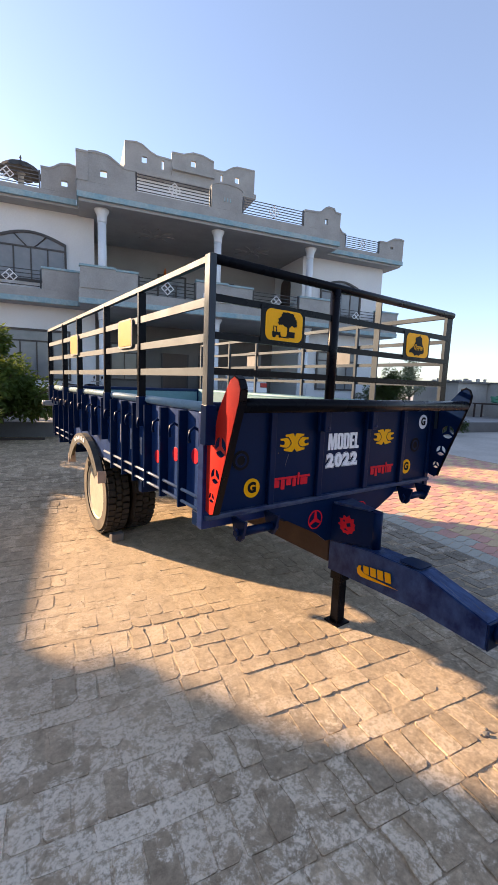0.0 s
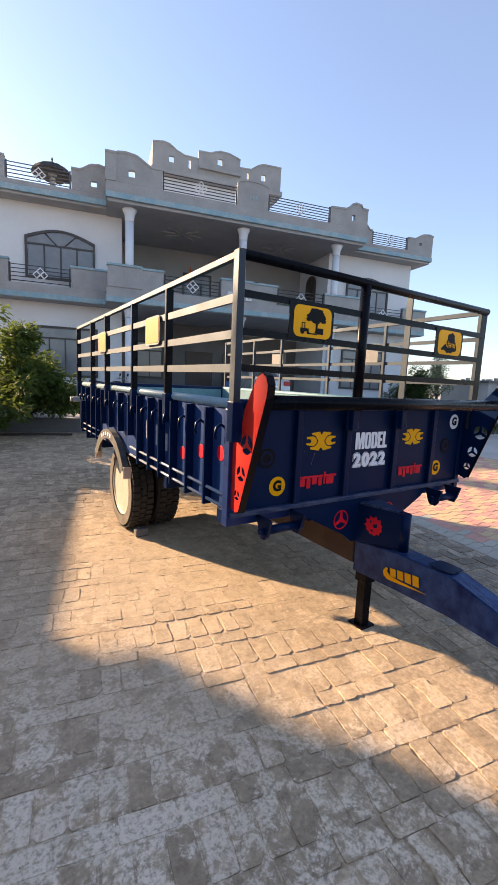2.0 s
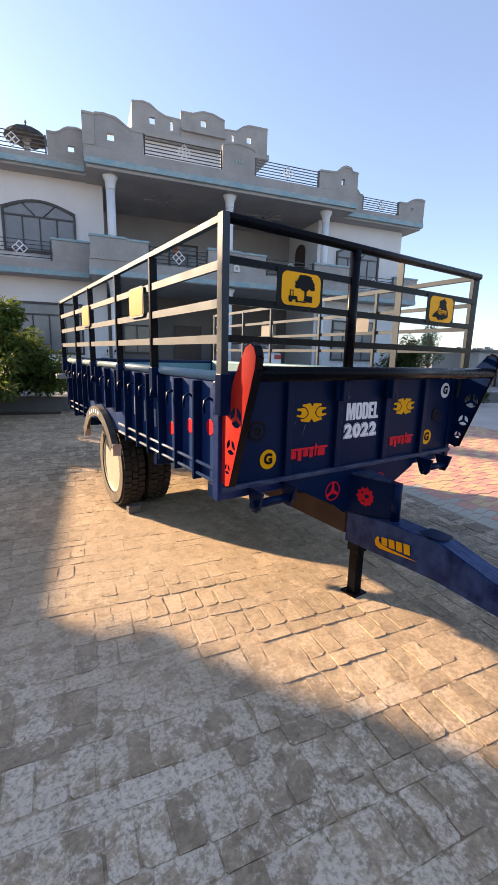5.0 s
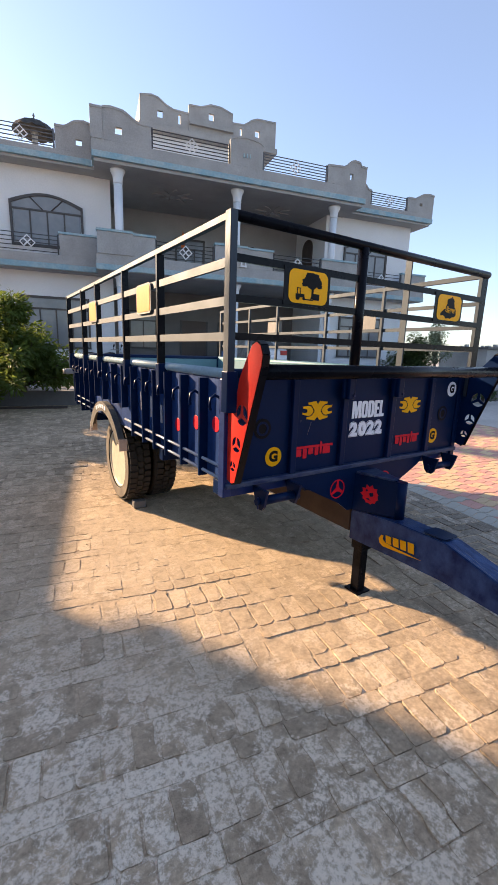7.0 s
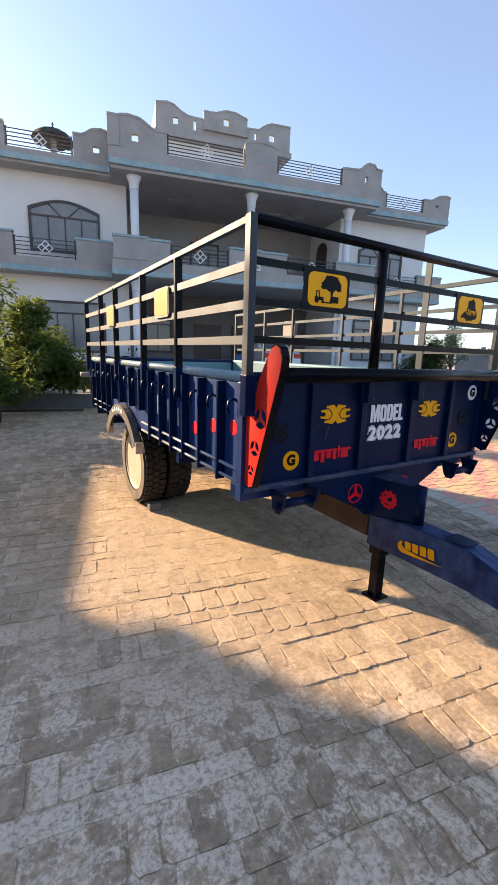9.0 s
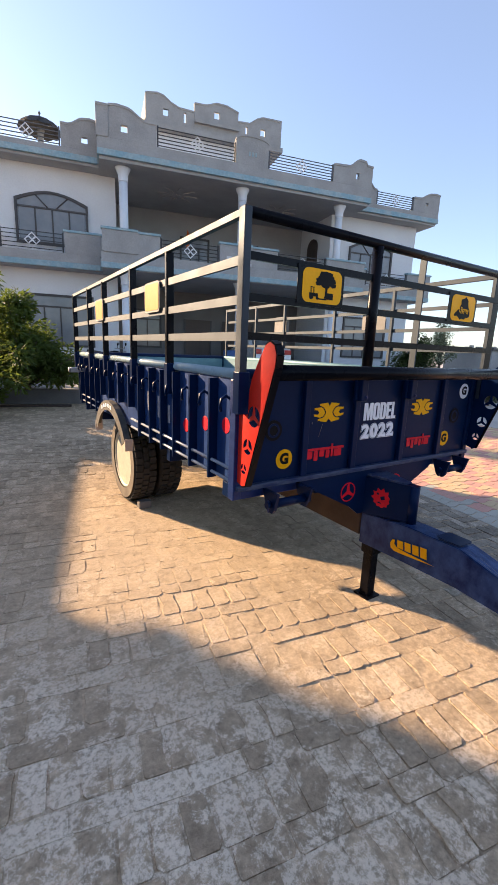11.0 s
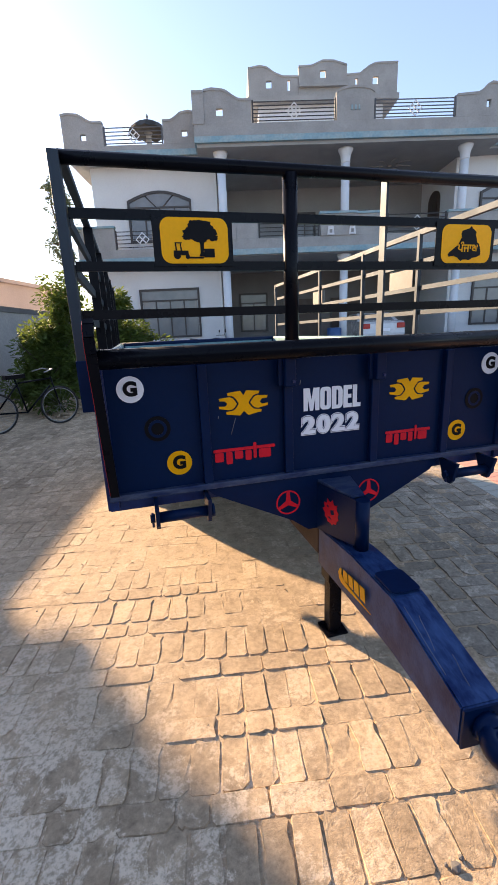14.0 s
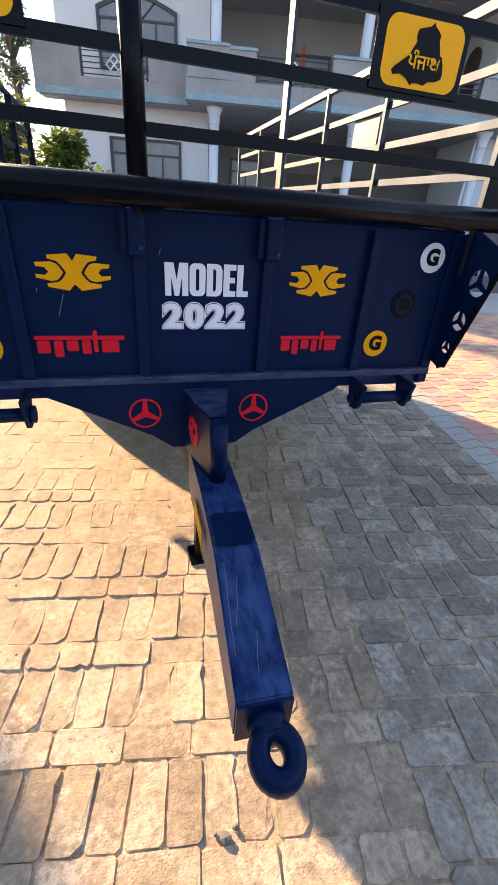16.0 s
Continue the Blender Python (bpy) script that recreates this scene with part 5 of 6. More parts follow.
tpart("bracket", [(XL - 0.02, XL + 0.03, 5.51, 5.55, 1.21, 1.25)], STEEL, lamp)

# the brick that chocks the wheel
bm = bm_new()
box(bm, 1.36, 1.48, 4.0, 4.08, 0.004, 0.075, bevel=0.008)
solid("chock_brick", bm, KERB, "broken grey brick wedged before the tyre", "brick")

# ---- plants ----
def leafy(name, label, category, at, height, spread, leaves, seed, material=LEAF, size=0.09, low=0.25, stems=4, lean=(0, 0), shape=1.0, shoots=()):
    """A shrub or small tree: tapered limbs and a crown of folded leaves set in uneven clumps."""
    rnd = random.Random(seed)
    t = thing(name, label, category, Matrix.Translation(at))
    b = bm_new()
    tips = []
    trunk_top = Vector((lean[0] * 0.3, lean[1] * 0.3, height * low))
    tube(b, [(0, 0, -0.02), (0.02, 0.01, height * low * 0.5), trunk_top], 0.05 + height * 0.015, 8, r2=0.04 + height * 0.008)
    for k in range(stems * 3):
        a, q = rnd.uniform(0, 2 * math.pi), rnd.uniform(0.25, 0.95)
        rise = rnd.uniform(0.1, 1.0)
        wide = spread * q * math.sqrt(max(0.06, 1 - abs(2 * rise - 0.75) ** 2 * 0.75)) * shape
        tip = Vector((lean[0] * rise + math.cos(a) * wide, lean[1] * rise + math.sin(a) * wide, height * (low * 0.8 + (1 - low * 0.8) * rise * 0.95)))
        mid = trunk_top.lerp(tip, 0.5) + Vector((rnd.uniform(-0.1, 0.1), rnd.uniform(-0.1, 0.1), 0.08)) * spread
        tube(b, [trunk_top, mid, tip], 0.03 + height * 0.004, 6, r2=0.006)
        tips.append((tip, mid))
    for dx, dy, z in shoots:
        tip = Vector((dx, dy, z))
        mid = trunk_top.lerp(tip, 0.6)
        tube(b, [trunk_top, mid, tip], 0.025, 6, r2=0.006)
        tips += [(tip, tip.lerp(mid, 0.5)), (tip.lerp(mid, 0.45), mid)]
    part("trunk", b, BARK, t, local=True)
    verts, faces = [], []
    clumps = []
    for tip, mid in tips:
        for k in range(4):
            clumps.append((tip.lerp(mid, rnd.uniform(0, 0.9)) + Vector([rnd.gauss(0, 0.12 * spread) for _ in range(3)]), rnd.uniform(0.12, 0.26) * spread))
    for i in range(leaves):
        c, r = clumps[rnd.randrange(len(clumps))]
        v = Vector([rnd.gauss(0, 1) for _ in range(3)])
        p = c + v.normalized() * r * rnd.random() ** 0.4
        if p.z < 0.12:
            continue
        s = size * rnd.uniform(0.6, 1.3)
        way = (Vector((v.x, v.y, v.z * 0.4 - 0.25)).normalized() + Vector([rnd.uniform(-0.6, 0.6) for _ in range(3)])).normalized()
        side = way.cross(Vector((rnd.uniform(-1, 1), rnd.uniform(-1, 1), 1))).normalized()
        up = side.cross(way)
        k = len(verts)
        verts += [p, p + way * s * 0.5 + side * s * 0.2 - up * s * 0.05, p + way * s, p + way * s * 0.5 - side * s * 0.2 - up * s * 0.05]
        faces += [(k, k + 1, k + 2), (k, k + 2, k + 3)]
    me = bpy.data.meshes.new("crown")
    me.from_pydata([tuple(v) for v in verts], [], faces)
    me.materials.append(material)
    ob = new("crown", me)
    ob.parent = t
    return t


leafy("shrub", "leafy green shrub hanging over the terrace edge", "shrub", (1.15, 11.75, 0.40), 1.5, 1.45, 17000, 3, LEAF, 0.14, low=0.08, stems=12, shoots=((-0.12, -0.2, 2.3), (-0.3, -0.3, 2.0), (-0.5, -0.2, 1.85)))
leafy("shrub", "green shrub with pale young leaves beside the bicycle", "shrub", (-0.45, 10.3, 0.0), 1.9, 1.25, 17000, 5, LEAF, 0.12, low=0.15, stems=8, shoots=((0.55, -0.1, 2.75), (0.62, 0.0, 2.4), (0.45, 0.1, 2.2)))
leafy("small_tree", "dark green small tree before the house wall", "tree", at_house(8.6, 2.4, 0.40), 2.15, 1.25, 11000, 8, LEAF_DARK, 0.12, low=0.25, stems=6)
leafy("small_tree", "pale dusty small tree beside the house", "tree", at_house(11.2, 0.9, 0.40), 2.9, 0.95, 3600, 11, LEAF_PALE, 0.12, low=0.3, stems=7)
leafy("shrub", "small dark potted shrub at the kerb", "shrub", (15.1, 8.0, 0.0), 1.15, 0.5, 2000, 14, LEAF_DARK, 0.10, low=0.2, stems=6)
leafy("shrub", "low dark shrub before the terrace", "shrub", at_house(8.5, 5.3, 0.0), 1.0, 0.6, 2200, 17, LEAF_DARK, 0.10, low=0.15, stems=6)
leafy("tree", "tall pale green tree beside the house wall", "tree", (-0.62, 17.7, 0.0), 7.7, 0.62, 2600, 21, LEAF_PALE, 0.16, low=0.62, stems=6)

# ---- loose things in the yard ----
# red brick stack with a sack over it
stack = thing("brick_stack", "stack of red bricks against the wall", "bricks", pose(-2.45, 9.2, 0, 0, 0, -13.3))
shared = bpy.data.meshes.new("brick")
b = bm_new()
box(b, -0.11, 0.11, -0.055, 0.055, 0, 0.07, bevel=0.006)
b.to_mesh(shared)
b.free()
shared.materials.append(BRICK_RED)
rnd = random.Random(4)
for lay in range(18):
    for i in range(3):
        for j in range(6):
            if lay == 17 and rnd.random() < 0.3:
                continue
            if 0 < i < 2 and 0 < j < 5 and lay < 17:
                continue
            ob = new("brick", shared)
            ob.parent = stack
            ob.matrix_local = pose(-0.24 + 0.23 * i + rnd.uniform(-0.012, 0.012), -0.32 + 0.125 * j + rnd.uniform(-0.008, 0.008), 0.001 + 0.0745 * lay, 0, 0, rnd.uniform(-3, 3))
bm = bm_new()
nx, nz = 10, 14
grid = [[bm.verts.new((0.42 + 0.02 * math.sin(i * 1.3 + j * 0.5) + (-0.30 if j == 0 else 0.0), -0.42 + 0.05 * i + 0.02 * math.sin(j * 0.7), (1.35 if j else 1.352) - 0.055 * max(0, j - 1) + 0.012 * math.sin(i * 2.1))) for i in range(nx)] for j in range(nz)]
for j in range(nz - 1):
    for i in range(nx - 1):
        bm.faces.new((grid[j][i], grid[j][i + 1], grid[j + 1][i + 1], grid[j + 1][i])).smooth = True
bmesh.ops.solidify(bm, geom=list(bm.faces), thickness=0.006)
bmesh.ops.transform(bm, matrix=pose(-2.45, 9.2, 0, 0, 0, -13.3), verts=bm.verts)
solid("sack", bm, CLOTH, "pale plastic sack draped over the brick stack", "sack")

# bicycle with a blue can
cycle = thing("bicycle", "old black bicycle leaning by the shrub", "bicycle", pose(-0.97, 8.0, 0, 0, 0, 32))
for x in (0, 1.08):
    w = part("wheel", tube(bm_new(), [(x + 0.335 * math.cos(a), 0, 0.345 + 0.335 * math.sin(a)) for a in [2 * math.pi * k / 36 for k in range(36)]], 0.017, 8, close=True), RUBBER, cycle, local=True)
    part("rim", tube(bm_new(), [(x + 0.31 * math.cos(a), 0, 0.345 + 0.31 * math.sin(a)) for a in [2 * math.pi * k / 36 for k in range(36)]], 0.008, 6, close=True), STEEL, w, local=True)
    b = bm_new()
    for k in range(18):
        a = 2 * math.pi * k / 18
        tube(b, [(x, 0.03 * (-1) ** k, 0.345), (x + 0.305 * math.cos(a), 0, 0.345 + 0.305 * math.sin(a))], 0.0016, 4)
    part("spokes", b, STEEL, w, local=True)
b = bm_new()
for p, q in (((1.08, 0, 0.345), (0.98, 0, 0.88)), ((0.98, 0, 0.85), (0.42, 0, 0.82)), ((0.95, 0, 0.72), (0.5, 0, 0.30)), ((0.5, 0, 0.30), (0.38, 0, 0.9)), ((0.0, 0, 0.345), (0.5, 0, 0.30)), ((0.0, 0, 0.345), (0.41, 0, 0.8))):
    tube(b, [p, q], 0.015, 8)
part("cycle_frame", b, BLACK, cycle, local=True)
part("handlebar", tube(bm_new(), [(0.78, -0.27, 0.98), (0.95, -0.22, 1.02), (0.98, 0, 1.0), (0.95, 0.22, 1.02), (0.78, 0.27, 0.98)], 0.012, 8), STEEL, cycle, local=True)
b = bm_new()
slab(b, [(0.22, -0.09), (0.3, -0.11), (0.55, -0.03), (0.55, 0.03), (0.3, 0.11), (0.22, 0.09)], 0.90, 0.97, Matrix())
part("saddle", b, BLACK, cycle, local=True)
b = bm_new()
box(b, -0.28, 0.22, -0.06, 0.06, 0.74, 0.75)
part("carrier", b, IRON, cycle, local=True)
b = bm_new()
lathe(b, [(0.13, 0.0), (0.14, 0.02), (0.14, 0.28), (0.12, 0.31), (0.05, 0.33)], pose(-0.97, 8.0, 0, 0, 0, 32) @ pose(-0.02, 0, 0.751), 18)
solid("blue_can", b, BLUE_PLASTIC, "dull blue plastic can on the bicycle's carrier", "can")
bm = bm_new()
for k in range(50):
    a, r = rnd.uniform(0, 6.28), 0.3 * rnd.random() ** 0.5
    box(bm, -0.05, 0.05, -0.03, 0.03, 0, 0.02, pose(-0.15 + 1.2 * r * math.cos(a), 9.35 + r * math.sin(a), 0.002 + 0.05 * (1 - r / 0.3), rnd.uniform(-20, 20), rnd.uniform(-20, 20), rnd.uniform(0, 180)))
solid("rubble_heap", bm, JOINT, "low heap of earth and rubble under the shrub", "rubble", "stuff")

# car in the porch
car = thing("car", "white saloon car with red lamps parked in the porch", "car", HOUSE @ pose(3.45, 2.55, 0.62))
b = bm_new()
prof = [(-2.1, 0.28), (-2.16, 0.62), (-2.12, 0.98), (-2.0, 1.05), (-1.45, 1.09), (-0.85, 1.42), (0.3, 1.42), (0.95, 1.02), (1.7, 0.88), (1.85, 0.6), (1.8, 0.28)]
sec = []
for w, inset in ((-0.80, 0.1), (-0.84, 0.0), (0.84, 0.0), (0.80, 0.1)):
    sec.append([b.verts.new((w * (0.80 if z > 1.1 else 1.0), y, z - (0.03 if inset else 0))) for y, z in prof])
for p, q in zip(sec, sec[1:]):
    for k in range(len(prof)):
        b.faces.new((p[k], p[(k + 1) % len(prof)], q[(k + 1) % len(prof)], q[k]))
b.faces.new(sec[0])
b.faces.new(sec[-1])
part("body", b, CAR_WHITE, car, local=True)
b = bm_new()
slab(b, [(-0.66, 0.06), (0.66, 0.06), (0.56, 0.62), (-0.56, 0.62)], 0, 0.012, pose(0, -1.47, 1.075, 29, 0, 0))
part("rear_window", b, GLASS_DARK, car, local=True)
for x in (-0.83, 0.53):
    b = bm_new()
    box(b, x, x + 0.30, -2.185, -2.02, 0.80, 0.99, bevel=0.015)
    part("tail_light", b, RED_PLASTIC, car, local=True)
b = bm_new()
box(b, -0.26, 0.26, -2.185, -2.165, 0.68, 0.79)
part("plate_bar", b, WHITE_STICKER, car, local=True)
for x in (-0.72, 0.72):
    for y in (-1.25, 1.15):
        w = part("wheel", lathe(bm_new(), [(0.2, -0.09), (0.29, -0.1), (0.3, 0), (0.29, 0.1), (0.2, 0.09)], pose(x, y, 0.3, 0, 90, 0), 24), RUBBER, car, local=True)
        part("rim", lathe(bm_new(), [(0.19, -0.07), (0.19, 0.085), (0.05, 0.06)], pose(x, y, 0.3, 0, 90, 0), 20), STEEL, w, local=True)

# motorcycle by the column
bike = thing("motorcycle", "dark motorcycle standing on the terrace", "motorcycle", HOUSE @ pose(-3.3, -0.9, 0.40, 0, 8, 20))
for x in (-0.62, 0.62):
    part("wheel", tube(bm_new(), [(x + 0.26 * math.cos(a), 0, 0.31 + 0.26 * math.sin(a)) for a in [2 * math.pi * k / 24 for k in range(24)]], 0.045, 8, close=True), RUBBER, bike, local=True)
b = bm_new()
for p, q in (((-0.62, 0, 0.31), (0.0, 0, 0.36)), ((0.62, 0, 0.31), (0.42, 0, 0.98)), ((-0.6, 0, 0.33), (-0.5, 0, 0.72)), ((0.42, 0, 0.85), (-0.7, 0, 0.76)), ((0.05, 0, 0.35), (0.35, 0, 0.8))):
    tube(b, [p, q], 0.03, 8)
part("frame", b, BLACK, bike, local=True)
b = bm_new()
lathe(b, [(0.02, -0.24), (0.11, -0.18), (0.14, 0.0), (0.12, 0.16), (0.03, 0.24)], pose(0.16, 0, 0.84, 0, 80, 0), 14)
part("tank", b, BLACK, bike, local=True)
b = bm_new()
box(b, -0.75, -0.05, -0.11, 0.11, 0.78, 0.87, bevel=0.03)
part("seat", b, RUBBER, bike, local=True)
b = bm_new()
box(b, -0.12, 0.22, -0.12, 0.12, 0.28, 0.58, bevel=0.04)
part("engine", b, STEEL, bike, local=True)
part("handlebar", tube(bm_new(), [(0.3, -0.36, 1.08), (0.42, -0.2, 1.1), (0.42, 0.2, 1.1), (0.3, 0.36, 1.08)], 0.014, 8), STEEL, bike, local=True)
part("headlamp", lathe(bm_new(), [(0.04, -0.06), (0.09, 0.0), (0.09, 0.05)], pose(0.52, 0, 0.95, 0, 90, 0), 14), STEEL, bike, local=True)
for sgn in (-1, 1):
    part("mirror", lathe(bm_new(), [(0.05, 0), (0.055, 0.02)], pose(0.38, 0.34 * sgn, 1.24, 0, 90, 0), 12), BLACK, bike, local=True)
    part("mirror_stem", tube(bm_new(), [(0.38, 0.3 * sgn, 1.1), (0.38, 0.34 * sgn, 1.22)], 0.007, 6), BLACK, bike, local=True)

# blue drum, hanging ornament
bm = bm_new()
lathe(bm, [(0.26, 0), (0.28, 0.03), (0.28, 0.28), (0.29, 0.3), (0.28, 0.32), (0.28, 0.58), (0.29, 0.6), (0.28, 0.62), (0.27, 0.88), (0.2, 0.9)], HOUSE @ pose(1.5, 0.3, 0.62), 22)
solid("blue_drum", bm, BLUE_PLASTIC, "blue plastic storage drum in the porch", "drum")
bm = bm_new()
slab(bm, [(-0.05, -0.4), (0.06, -0.42), (0.1, -0.1), (0.05, 0.3), (0.0, 0.42), (-0.06, 0.1), (-0.09, -0.15)], 0, 0.03, HOUSE @ pose(0.55, 4.562, 6.5, 90, 0, 0))
solid("wall_hanging", bm, ORANGE, "orange cloth hanging on the porch wall", "hanging")

# clutter along the far right wall
shed = thing("lean_to", "low grey cement shed against the boundary wall", "shed", HOUSE @ pose(15.0, -1.5, 0.40))
bm = bm_new()
box(bm, -1.6, 0.38, -0.2, 2.6, 0, 1.58)
part("wall", bm, WALL_CEMENT, shed, local=True)
bm = bm_new()
box(bm, -1.75, 0.38, -0.35, 2.7, 1.582, 1.68)
part("roof", bm, KERB, shed, local=True)
rough = random.Random(52)
for k in range(12):
    b = bm_new()
    x, y = rough.uniform(-1.6, -1.2) if k % 2 else rough.uniform(-1.6, 0.2), rough.uniform(-0.2, 2.5) if k % 2 else rough.uniform(-0.2, 0.1)
    box(b, -0.11, 0.11, -0.055, 0.055, 0, rough.choice((0.07, 0.07, 0.14)), pose(x, y, 1.681, 0, 0, rough.uniform(0, 90)), bevel=0.008)
    part("loose_brick", b, WALL_CEMENT, shed, local=True)
machine = thing("farm_implement", "rusty grey farm implement under a faded cloth", "implement", HOUSE @ pose(14.3, -5.6, 0.0))
bm = bm_new()
for k in range(5):
    tube(bm, [(0.15 * k - 0.4, -0.8 + 0.4 * k, 0.02), (0.1 * k - 0.3, -0.7 + 0.38 * k, 1.25), (0.4, -0.4 + 0.3 * k, 1.45)], 0.035, 8)
part("tines", bm, GREY_METAL, machine, local=True)
bm = bm_new()
box(bm, -0.5, 0.5, -0.9, 1.1, 0.85, 1.0, bevel=0.02)
part("beam", bm, GREY_METAL, machine, local=True)
bm = bm_new()
lathe(bm, [(0.05, -0.4), (0.3, -0.38), (0.34, 0), (0.3, 0.38), (0.05, 0.4)], pose(0, 0.2, 1.22, 90, 0, 0), 18)
part("drum", bm, GREY_METAL, machine, local=True)
bench = thing("bench", "dark wooden bench by the boundary wall", "bench", HOUSE @ pose(14.4, -3.0, 0.40))
bm = bm_new()
box(bm, -0.3, 0.3, -1.0, 1.0, 0.62, 0.68, bevel=0.01)
part("seat", bm, DOOR_WOOD, bench, local=True)
for x in (-0.25, 0.25):
    for y in (-0.9, 0.9):
        bm = bm_new()
        box(bm, x - 0.03, x + 0.03, y - 0.03, y + 0.03, 0, 0.62)
        part("leg", bm, DOOR_WOOD, bench, local=True)
bm = bm_new()
for k in range(26):
    box(bm, -0.16, 0.16, -0.12, 0.12, -0.04, 0.04, HOUSE @ pose(14.4 + rnd.uniform(-0.1, 0.1), -3.4 + rnd.uniform(-0.3, 0.5), 1.11 + 0.012 * k, rnd.uniform(-12, 12), rnd.uniform(-12, 12), rnd.uniform(0, 180)), bevel=0.0)
solid("cloth_bundle", bm, GREEN_CLOTH, "heap of faded green cloth on the bench", "cloth")
bm = bm_new()
for k in range(3):
    lathe(bm, [(0.16, 0), (0.15, 0.05), (0.08, 0.10), (0.02, 0.13)], pose(10.5 + 0.06 * k, 6.6 - 0.05 * k, 0.0 + 0.001 * k), 9)
solid("green_bag", bm, GREEN_CLOTH, "crumpled pale green bag lying on the ground", "bag")

# ---- paving ----
rnd = random.Random(9)


def worn_brick(L, W, rnd_):
    """A worn block with rounded corners, slightly uneven sides and now and then a chip. Verts and faces, about 46 triangles."""
    a, b = L / 2, W / 2
    nl, nw = (3, 1) if L >= W else (1, 3)
    out = []
    for sx, sy, count, ways in ((-1, -1, nl, (1, 0)), (1, -1, nw, (0, 1)), (1, 1, nl, (-1, 0)), (-1, 1, nw, (0, -1))):
        c = rnd_.uniform(0.006, 0.015) + (rnd_.uniform(0.008, 0.018) if rnd_.random() < 0.12 else 0.0)
        d = c * rnd_.uniform(0.8, 1.3)
        x, y, tuck = sx * a, sy * b, 0.0015
        if ways[0]:
            out += [(x - sx * tuck, y - sy * d), (x - sx * c, y - sy * tuck)]
        else:
            out += [(x - sx * c, y - sy * tuck), (x - sx * tuck, y - sy * d)]
        for k in range(count):
            f = (k + 1) / (count + 1) + rnd_.uniform(-0.06, 0.06)
            dent = abs(rnd_.gauss(0, 0.0018)) + (rnd_.uniform(0.004, 0.010) if rnd_.random() < 0.12 else 0.0)
            if ways[0]:
                out.append((x + ways[0] * L * f, y - sy * dent))
            else:
                out.append((x - sx * dent, y + ways[1] * W * f))
    n = len(out)
    v = [(x, y, -0.022) for x, y in out] + [(x - math.copysign(0.0025, x), y - math.copysign(0.0025, y), rnd_.uniform(-0.0022, 0.0004)) for x, y in out]
    return v, [tuple(range(n, 2 * n))] + [(k, (k + 1) % n, n + (k + 1) % n, n + k) for k in range(n)]


def courses():
    """Places of the bricks in the grid's frame: x, y, whether it lies across, length."""
    out = []
    y, row = -2.4, 0
    while y < 10.5:
        soldier = row % 2 == 0
        deep = 0.205 if soldier else 0.103
        step = 0.103 if soldier else 0.205
        x = -5.0 + rnd.uniform(0, step)
        while x < 0.72:
            w = step * rnd.uniform(0.94, 1.06)
            if not soldier and rnd.random() < 0.3:
                w *= 0.55
            out.append((x + w / 2, y + deep / 2, w - rnd.uniform(0.001, 0.005), deep - rnd.uniform(0.001, 0.005)))
            x += w
        y += deep
        row += 1
    # basket weave on the other side of the drawbar
    n = 0.208
    for i in range(6):
        for j in range(60):
            x, y = 0.75 + n * i, -2.4 + n * j
            if (i + j) % 2:
                for k in (0, 1):
                    out.append((x + n / 2, y + n * (0.25 + 0.5 * k), n - 0.005, n / 2 - 0.005))
            else:
                for k in (0, 1):
                    out.append((x + n * (0.25 + 0.5 * k), y + n / 2, n / 2 - 0.005, n - 0.005))
    return out


paving = thing("brick_paving", "worn uneven brick paving with sandy joints", "paving", GRID, kind="structure")
step, nx, ny = 0.025, 320, 560
bed = []


def sand(x, y):
    """How far the joints are filled with blown sand, 0 to 1, in the grid's frame."""
    return math.exp(-((x + 0.95) / 1.15) ** 4 - ((y - 2.55) / 1.65) ** 4)


for j in range(ny + 1):
    for i in range(nx + 1):
        x, y = -6.0 + step * i, -3.4 + step * j
        fill = 0.55 * noise.noise(Vector((x * 1.3, y * 1.3, 0))) + 0.45 * noise.noise(Vector((x * 5.5, y * 5.5, 3)))
        crumbs = noise.noise(Vector((x * 26, y * 26, 9)))
        drift = sand(x, y)
        bed.append((x, y, (-0.0056 + 0.0080 * fill) * (1 - drift) + (-0.0018 + 0.0048 * fill) * drift + 0.0028 * crumbs))
me = bpy.data.meshes.new("joint_bed")
me.from_pydata(bed, [], [(j * (nx + 1) + i, j * (nx + 1) + i + 1, (j + 1) * (nx + 1) + i + 1, (j + 1) * (nx + 1) + i) for j in range(ny) for i in range(nx)])
me.polygons.foreach_set("use_smooth", [True] * len(me.polygons))
me.materials.append(JOINT)
ob = new("joint_bed", me)
ob.parent = paving
shapes = {}
fields, loose = {"brick_field": ([], [], BRICK_B), "grey_brick_field": ([], [], BRICK_GREY)}, 0
